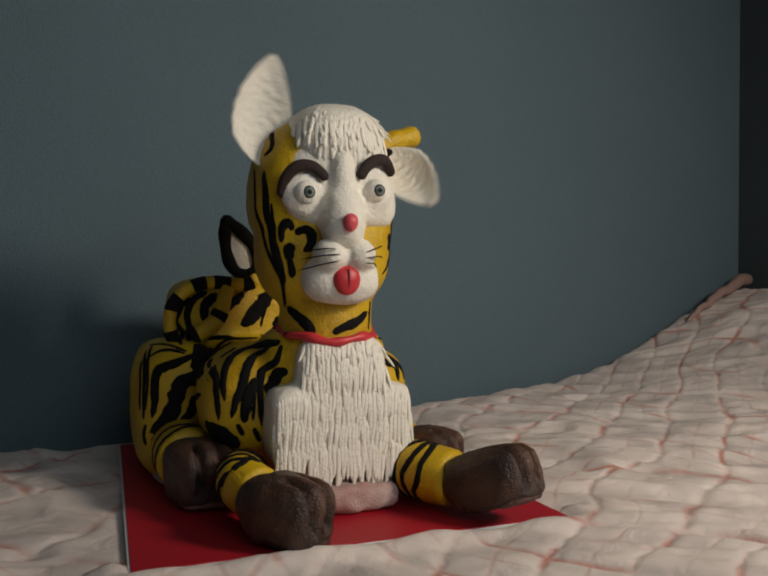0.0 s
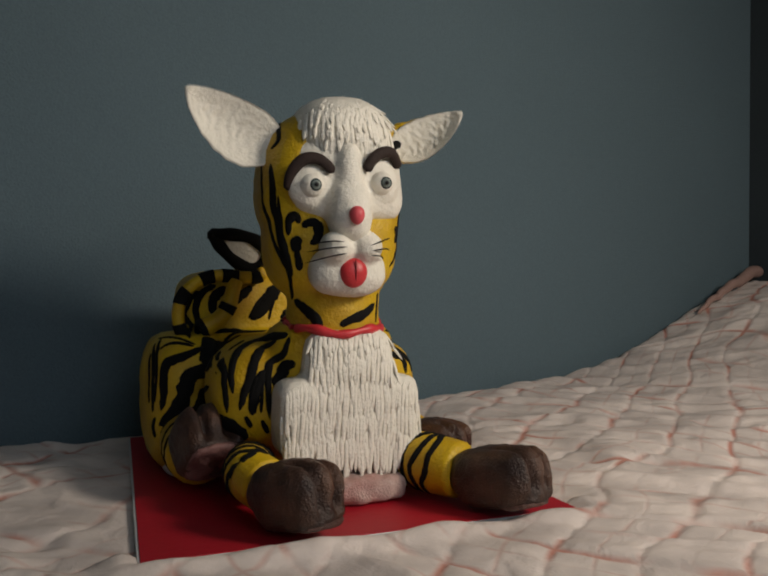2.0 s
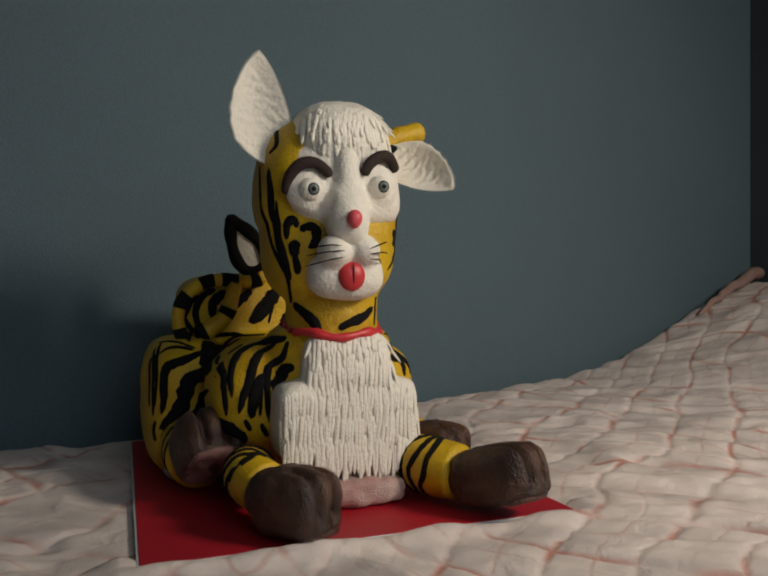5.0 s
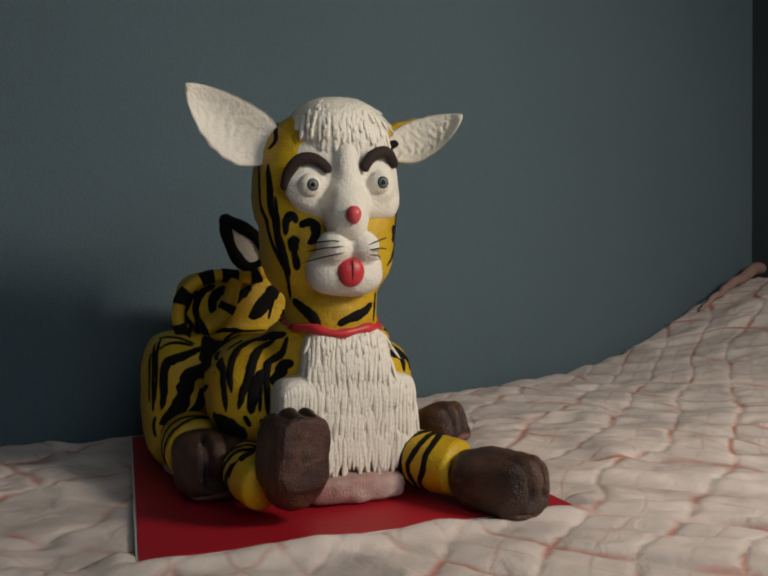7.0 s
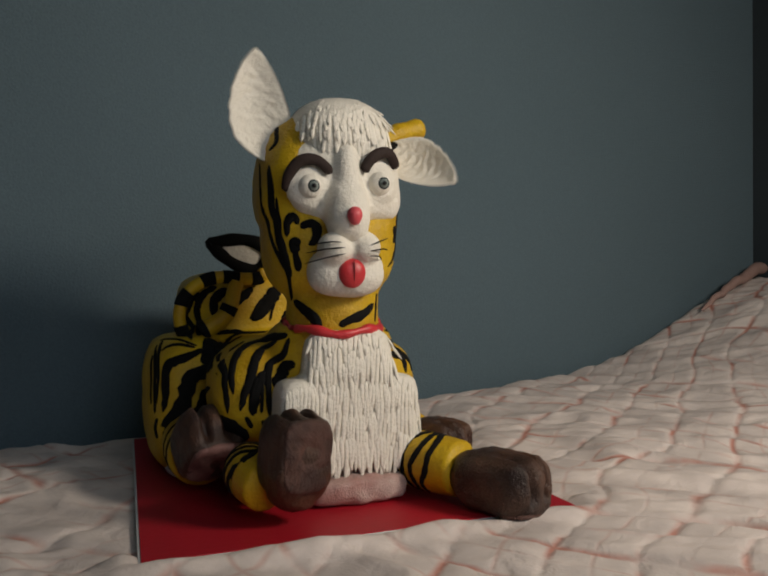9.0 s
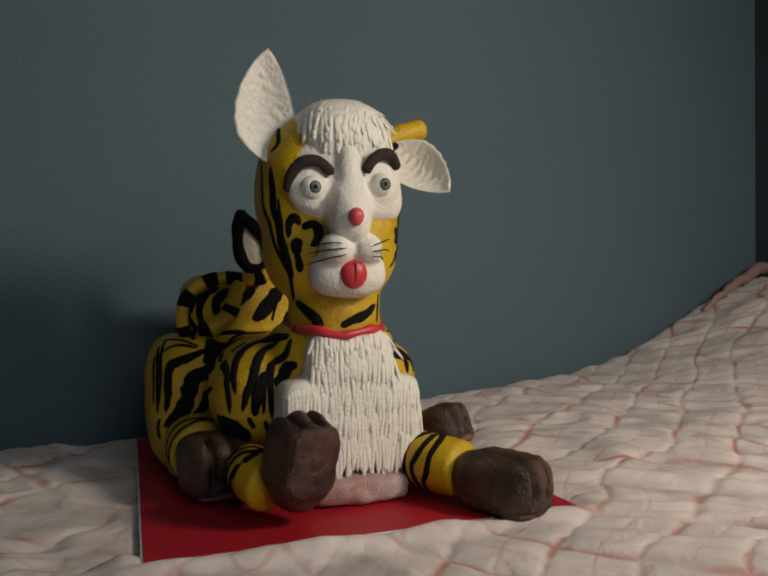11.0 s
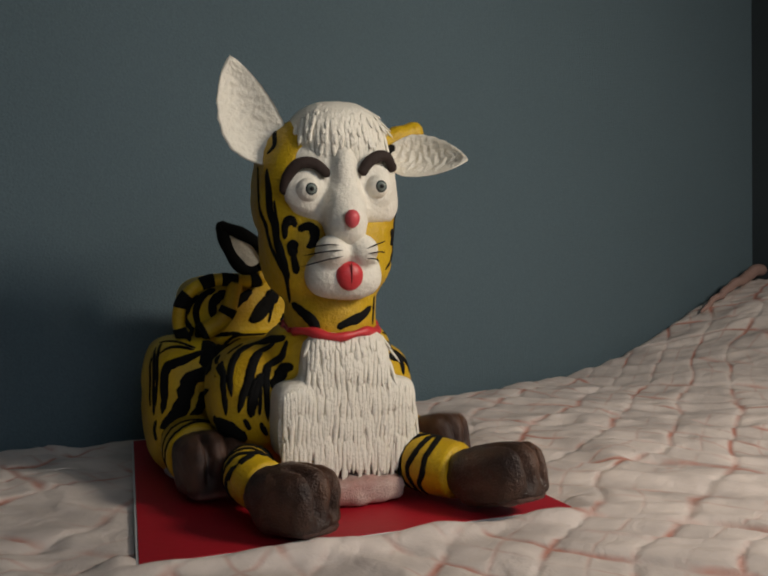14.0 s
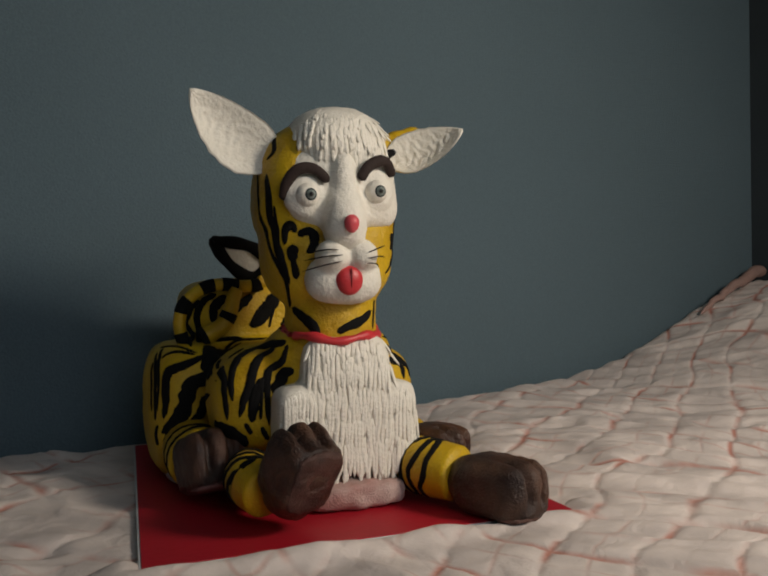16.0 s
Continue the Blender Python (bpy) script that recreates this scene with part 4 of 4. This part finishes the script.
    walk(tail_tip, [
        (0.0, tail_turn(115)), (0.1, tail_turn(118)), (0.2, tail_turn(150)), (0.4, tail_turn(155)), (0.5, tail_turn(154.2)), (0.6, tail_turn(128)),
        (0.7, tail_turn(128)), (0.8, tail_turn(127)), (0.9, tail_turn(131.4)), (1.0, tail_turn(160)), (1.1, tail_turn(160)), (1.2, tail_turn(162)),
        (1.3, tail_turn(161.7)), (1.4, tail_turn(126)), (1.5, tail_turn(123.2)), (1.6, tail_turn(121)), (1.7, tail_turn(121)), (1.8, tail_turn(154)),
        (1.9, tail_turn(154)), (2.0, tail_turn(153)), (2.1, tail_turn(153)), (2.2, tail_turn(126)), (2.3, tail_turn(123.2)), (2.4, tail_turn(121)),
        (2.5, tail_turn(125.5)), (2.6, tail_turn(135)), (2.7, tail_turn(136)), (2.8, tail_turn(136)), (2.9, tail_turn(136)), (3.0, tail_turn(106)),
        (3.1, tail_turn(107)), (3.2, tail_turn(107)), (3.3, tail_turn(107.9)), (3.4, tail_turn(141)), (3.5, tail_turn(142)), (3.6, tail_turn(142)),
        (3.7, tail_turn(142)), (3.8, tail_turn(127)), (3.9, tail_turn(127)), (4.0, tail_turn(125)), (4.1, tail_turn(131.4)), (4.2, tail_turn(140)),
        (4.4, tail_turn(142.5)), (4.5, tail_turn(161.7)), (4.8, tail_turn(161.7)), (4.9, tail_turn(121)), (5.2, tail_turn(118)), (5.3, tail_turn(142.5)),
        (5.6, tail_turn(142.5)), (5.7, tail_turn(161.7)), (5.9, tail_turn(160)), (6.0, tail_turn(142.5)), (6.3, tail_turn(143)), (6.4, tail_turn(144)),
        (6.5, tail_turn(144)), (6.6, tail_turn(143)), (6.7, tail_turn(143)), (6.8, tail_turn(142.5)), (6.9, tail_turn(142)), (7.0, tail_turn(128)),
        (7.1, tail_turn(128)), (7.2, tail_turn(127)), (7.3, tail_turn(127)), (7.4, tail_turn(118)), (7.5, tail_turn(117)), (7.6, tail_turn(117)),
        (7.7, tail_turn(117)), (7.8, tail_turn(142.5)), (7.9, tail_turn(156)), (8.0, tail_turn(157)), (8.1, tail_turn(157)), (8.2, tail_turn(138)),
        (8.3, tail_turn(111)), (8.4, tail_turn(111)), (8.5, tail_turn(111)), (8.6, tail_turn(134.7)), (8.7, tail_turn(142)), (8.8, tail_turn(142)),
        (8.9, tail_turn(142)), (9.0, tail_turn(163)), (9.1, tail_turn(163)), (9.3, tail_turn(163.5)), (9.5, tail_turn(142.5)), (9.9, tail_turn(142.5)),
        (10.0, tail_turn(115)), (10.3, tail_turn(115)), (10.4, tail_turn(158.1)), (10.7, tail_turn(161.7)), (10.8, tail_turn(125.5)), (11.2, tail_turn(107.9)),
        (11.3, tail_turn(110)), (11.4, tail_turn(121)), (11.5, tail_turn(121)), (11.6, tail_turn(121)), (11.7, tail_turn(121)), (11.8, tail_turn(131.4)),
        (11.9, tail_turn(159)), (12.0, tail_turn(159)), (12.1, tail_turn(159)), (12.3, tail_turn(161)), (12.5, tail_turn(163)), (12.6, tail_turn(163)),
        (12.7, tail_turn(163)), (12.9, tail_turn(163)), (13.0, tail_turn(148.4)), (13.1, tail_turn(110)), (13.2, tail_turn(109)), (13.3, tail_turn(109)),
        (13.4, tail_turn(128.1)), (13.5, tail_turn(158)), (13.7, tail_turn(158)), (13.8, tail_turn(142.5)), (13.9, tail_turn(135)), (14.0, tail_turn(134)),
        (14.1, tail_turn(134)), (14.2, tail_turn(125.5)), (14.3, tail_turn(122)), (14.4, tail_turn(122)), (14.5, tail_turn(122)), (14.6, tail_turn(115)),
        (14.7, tail_turn(105)), (14.9, tail_turn(107)), (15.0, tail_turn(121)), (15.1, tail_turn(159)), (15.2, tail_turn(162)), (15.3, tail_turn(162)),
        (15.4, tail_turn(154.2)), (15.5, tail_turn(143)), (15.7, tail_turn(143)), (15.8, tail_turn(143)), (15.9, tail_turn(150)), (16.0, tail_turn(150)),
    ])
    walk(paw_front_left, [
        (0.0, front_left_paw(0)), (0.1, front_left_paw(0)), (0.2, front_left_paw(-0.4)), (0.3, front_left_paw(-1.6)), (0.5, front_left_paw(-1.6)), (0.6, front_left_paw(20)),
        (0.7, front_left_paw(74)), (0.8, front_left_paw(74)), (0.9, front_left_paw(69.6)), (1.0, front_left_paw(28)), (1.1, front_left_paw(6.4)), (1.2, front_left_paw(4.8)),
        (1.3, front_left_paw(4.8)), (1.4, front_left_paw(6.4)), (1.5, front_left_paw(37.6)), (1.6, front_left_paw(32.8)), (1.7, front_left_paw(28)), (1.8, front_left_paw(12)),
        (1.9, front_left_paw(8)), (2.1, front_left_paw(8)), (2.2, front_left_paw(37.6)), (2.3, front_left_paw(74)), (2.4, front_left_paw(74)), (2.5, front_left_paw(69.6)),
        (2.6, front_left_paw(28)), (2.7, front_left_paw(6.4)), (2.8, front_left_paw(6.4)), (2.9, front_left_paw(8)), (3.0, front_left_paw(8)), (3.1, front_left_paw(20)),
        (3.3, front_left_paw(20)), (3.4, front_left_paw(65.2)), (3.5, front_left_paw(74)), (4.4, front_left_paw(74)), (4.5, front_left_paw(12)), (4.6, front_left_paw(3.2)),
        (5.0, front_left_paw(3.2)), (5.1, front_left_paw(65.2)), (5.2, front_left_paw(74)), (5.6, front_left_paw(74)), (5.7, front_left_paw(28)), (5.8, front_left_paw(6.4)),
        (6.1, front_left_paw(6.4)), (6.2, front_left_paw(3.2)), (6.3, front_left_paw(1.6)), (6.5, front_left_paw(1.6)), (6.6, front_left_paw(20)), (6.7, front_left_paw(74)),
        (7.3, front_left_paw(74)), (7.4, front_left_paw(56.4)), (7.5, front_left_paw(0)), (7.7, front_left_paw(0)), (7.8, front_left_paw(-0.6)), (7.9, front_left_paw(-1.2)),
        (8.0, front_left_paw(-1.6)), (8.1, front_left_paw(-1.6)), (8.2, front_left_paw(3.2)), (8.3, front_left_paw(28)), (8.4, front_left_paw(32.8)), (8.5, front_left_paw(37.6)),
        (8.6, front_left_paw(65.2)), (8.7, front_left_paw(74)), (9.0, front_left_paw(74)), (9.1, front_left_paw(4.8)), (9.2, front_left_paw(4.8)), (9.5, front_left_paw(3.2)),
        (9.6, front_left_paw(65.2)), (9.7, front_left_paw(74)), (10.1, front_left_paw(74)), (10.2, front_left_paw(12)), (10.3, front_left_paw(3.2)), (10.7, front_left_paw(3.2)),
        (10.8, front_left_paw(37.6)), (10.9, front_left_paw(65.2)), (11.2, front_left_paw(65.2)), (11.3, front_left_paw(69.6)), (11.4, front_left_paw(74)), (11.8, front_left_paw(74)),
        (11.9, front_left_paw(24)), (12.0, front_left_paw(20)), (12.1, front_left_paw(8)), (12.2, front_left_paw(6.4)), (12.3, front_left_paw(4.8)), (12.4, front_left_paw(3.2)),
        (12.5, front_left_paw(1.6)), (12.6, front_left_paw(1.6)), (12.7, front_left_paw(37.6)), (12.8, front_left_paw(56.4)), (12.9, front_left_paw(54.6)), (13.0, front_left_paw(49.1)),
        (13.1, front_left_paw(12)), (13.2, front_left_paw(8)), (13.3, front_left_paw(8)), (13.4, front_left_paw(6.4)), (13.5, front_left_paw(4.8)), (14.0, front_left_paw(4.8)),
        (14.1, front_left_paw(3.2)), (14.2, front_left_paw(3.2)), (14.3, front_left_paw(0.6)), (14.4, front_left_paw(-1.2)), (14.5, front_left_paw(-1.6)), (14.6, front_left_paw(3.2)),
        (14.7, front_left_paw(65.2)), (14.8, front_left_paw(74)), (15.7, front_left_paw(74)), (15.8, front_left_paw(69.6)), (15.9, front_left_paw(56.4)), (16.0, front_left_paw(52)),
    ])
    walk(paw_front_right, [
        (0.0, front_right_paw(20)), (0.1, front_right_paw(20)), (0.2, front_right_paw(22.8)), (0.3, front_right_paw(31.2)), (0.5, front_right_paw(31.2)), (0.6, front_right_paw(4.6)),
        (0.7, front_right_paw(0)), (0.8, front_right_paw(0)), (0.9, front_right_paw(0.1)), (1.0, front_right_paw(1)), (1.1, front_right_paw(12)), (1.2, front_right_paw(14)),
        (1.3, front_right_paw(14)), (1.4, front_right_paw(12)), (1.5, front_right_paw(0.8)), (1.6, front_right_paw(0.9)), (1.7, front_right_paw(1)), (1.8, front_right_paw(8.2)),
        (1.9, front_right_paw(10)), (2.1, front_right_paw(10)), (2.2, front_right_paw(0.8)), (2.3, front_right_paw(0)), (2.4, front_right_paw(0)), (2.5, front_right_paw(0.1)),
        (2.6, front_right_paw(1)), (2.7, front_right_paw(12)), (2.8, front_right_paw(12)), (2.9, front_right_paw(10)), (3.0, front_right_paw(10)), (3.1, front_right_paw(4.6)),
        (3.3, front_right_paw(4.6)), (3.4, front_right_paw(0.2)), (3.5, front_right_paw(0)), (4.4, front_right_paw(0)), (4.5, front_right_paw(8.2)), (4.6, front_right_paw(16)),
        (5.0, front_right_paw(16)), (5.1, front_right_paw(0.2)), (5.2, front_right_paw(0)), (5.6, front_right_paw(0)), (5.7, front_right_paw(1)), (5.8, front_right_paw(12)),
        (6.1, front_right_paw(12)), (6.2, front_right_paw(16)), (6.3, front_right_paw(18)), (6.5, front_right_paw(18)), (6.6, front_right_paw(4.6)), (6.7, front_right_paw(0)),
        (7.3, front_right_paw(0)), (7.4, front_right_paw(0.4)), (7.5, front_right_paw(20)), (7.7, front_right_paw(20)), (7.8, front_right_paw(24.2)), (7.9, front_right_paw(28.4)),
        (8.0, front_right_paw(31.2)), (8.1, front_right_paw(31.2)), (8.2, front_right_paw(16)), (8.3, front_right_paw(1)), (8.4, front_right_paw(0.9)), (8.5, front_right_paw(0.8)),
        (8.6, front_right_paw(0.2)), (8.7, front_right_paw(0)), (9.0, front_right_paw(0)), (9.1, front_right_paw(14)), (9.2, front_right_paw(14)), (9.5, front_right_paw(16)),
        (9.6, front_right_paw(0.2)), (9.7, front_right_paw(0)), (10.1, front_right_paw(0)), (10.2, front_right_paw(8.2)), (10.3, front_right_paw(16)), (10.7, front_right_paw(16)),
        (10.8, front_right_paw(0.8)), (10.9, front_right_paw(0.2)), (11.2, front_right_paw(0.2)), (11.3, front_right_paw(0.1)), (11.4, front_right_paw(0)), (11.8, front_right_paw(0)),
        (11.9, front_right_paw(2.8)), (12.0, front_right_paw(4.6)), (12.1, front_right_paw(10)), (12.2, front_right_paw(12)), (12.3, front_right_paw(14)), (12.4, front_right_paw(16)),
        (12.5, front_right_paw(18)), (12.6, front_right_paw(18)), (12.7, front_right_paw(0.8)), (12.8, front_right_paw(0.4)), (12.9, front_right_paw(0.4)), (13.0, front_right_paw(0.6)),
        (13.1, front_right_paw(8.2)), (13.2, front_right_paw(10)), (13.3, front_right_paw(10)), (13.4, front_right_paw(12)), (13.5, front_right_paw(14)), (14.0, front_right_paw(14)),
        (14.1, front_right_paw(16)), (14.2, front_right_paw(16)), (14.3, front_right_paw(19.2)), (14.4, front_right_paw(28.4)), (14.5, front_right_paw(31.2)), (14.6, front_right_paw(16)),
        (14.7, front_right_paw(0.2)), (14.8, front_right_paw(0)), (15.7, front_right_paw(0)), (15.8, front_right_paw(0.1)), (15.9, front_right_paw(0.4)), (16.0, front_right_paw(0.5)),
    ])
    walk(paw_rear_left, [
        (0.0, rear_left_paw(0)), (1.4, rear_left_paw(0)), (1.5, rear_left_paw(4.2)), (1.6, rear_left_paw(21)), (1.7, rear_left_paw(33.6)), (1.8, rear_left_paw(42)),
        (2.1, rear_left_paw(42)), (2.2, rear_left_paw(33.6)), (2.3, rear_left_paw(21)), (2.4, rear_left_paw(21)), (2.5, rear_left_paw(8.4)), (2.6, rear_left_paw(0)),
        (3.6, rear_left_paw(0)), (3.7, rear_left_paw(33.6)), (3.8, rear_left_paw(37.8)), (3.9, rear_left_paw(8.4)), (4.0, rear_left_paw(0)), (4.6, rear_left_paw(0)),
        (4.7, rear_left_paw(37.8)), (5.0, rear_left_paw(42)), (5.1, rear_left_paw(4.2)), (5.2, rear_left_paw(0)), (5.8, rear_left_paw(0)), (5.9, rear_left_paw(33.6)),
        (6.1, rear_left_paw(29.4)), (6.2, rear_left_paw(0)), (6.3, rear_left_paw(0)), (6.4, rear_left_paw(4.2)), (6.5, rear_left_paw(33.6)), (6.6, rear_left_paw(8.4)),
        (6.7, rear_left_paw(0)), (7.4, rear_left_paw(0)), (7.5, rear_left_paw(4.2)), (7.6, rear_left_paw(25.2)), (7.7, rear_left_paw(33.6)), (7.8, rear_left_paw(33.6)),
        (7.9, rear_left_paw(8.4)), (8.0, rear_left_paw(0)), (8.6, rear_left_paw(0)), (8.7, rear_left_paw(12.6)), (8.8, rear_left_paw(42)), (9.0, rear_left_paw(42)),
        (9.1, rear_left_paw(4.2)), (9.2, rear_left_paw(0)), (9.8, rear_left_paw(0)), (9.9, rear_left_paw(33.6)), (10.3, rear_left_paw(37.8)), (10.4, rear_left_paw(4.2)),
        (10.5, rear_left_paw(0)), (11.8, rear_left_paw(0)), (11.9, rear_left_paw(4.2)), (12.0, rear_left_paw(29.4)), (12.1, rear_left_paw(37.8)), (12.2, rear_left_paw(33.6)),
        (12.3, rear_left_paw(25.2)), (12.5, rear_left_paw(25.2)), (12.6, rear_left_paw(21)), (12.7, rear_left_paw(0)), (13.5, rear_left_paw(0)), (13.6, rear_left_paw(12.6)),
        (13.7, rear_left_paw(33.6)), (13.8, rear_left_paw(42)), (13.9, rear_left_paw(25.2)), (14.0, rear_left_paw(4.2)), (14.1, rear_left_paw(0)), (15.8, rear_left_paw(0)),
        (15.9, rear_left_paw(8.4)), (16.0, rear_left_paw(16.8)),
    ])
    walk(paw_rear_right, [
        (0.0, rear_right_paw(0)), (3.7, rear_right_paw(0)), (3.8, rear_right_paw(2.6)), (3.9, rear_right_paw(15.6)), (4.0, rear_right_paw(2.6)), (4.1, rear_right_paw(0)),
        (5.1, rear_right_paw(0)), (5.2, rear_right_paw(23.4)), (5.7, rear_right_paw(26)), (5.8, rear_right_paw(2.6)), (5.9, rear_right_paw(0)), (6.5, rear_right_paw(0)),
        (6.6, rear_right_paw(2.6)), (6.7, rear_right_paw(15.6)), (6.8, rear_right_paw(26)), (7.3, rear_right_paw(26)), (7.4, rear_right_paw(20.8)), (7.5, rear_right_paw(5.2)),
        (7.6, rear_right_paw(0)), (7.8, rear_right_paw(0)), (7.9, rear_right_paw(7.8)), (8.0, rear_right_paw(26)), (8.2, rear_right_paw(26)), (8.3, rear_right_paw(23.4)),
        (8.6, rear_right_paw(23.4)), (8.7, rear_right_paw(7.8)), (8.8, rear_right_paw(0)), (9.0, rear_right_paw(0)), (9.1, rear_right_paw(2.6)), (9.2, rear_right_paw(23.4)),
        (9.6, rear_right_paw(26)), (9.7, rear_right_paw(2.6)), (9.8, rear_right_paw(0)), (10.5, rear_right_paw(0)), (10.6, rear_right_paw(20.8)), (11.2, rear_right_paw(26)),
        (11.8, rear_right_paw(26)), (11.9, rear_right_paw(7.8)), (12.0, rear_right_paw(0)), (12.6, rear_right_paw(0)), (12.7, rear_right_paw(23.4)), (12.8, rear_right_paw(26)),
        (13.3, rear_right_paw(26)), (13.4, rear_right_paw(18.2)), (13.5, rear_right_paw(10.4)), (13.6, rear_right_paw(0)), (13.9, rear_right_paw(0)), (14.0, rear_right_paw(13)),
        (14.1, rear_right_paw(32.5)), (15.3, rear_right_paw(32.5)), (15.4, rear_right_paw(28.6)), (15.5, rear_right_paw(7.8)), (15.6, rear_right_paw(15.6)), (15.7, rear_right_paw(10.4)),
        (15.8, rear_right_paw(0)), (16.0, rear_right_paw(0)),
    ])


motions()
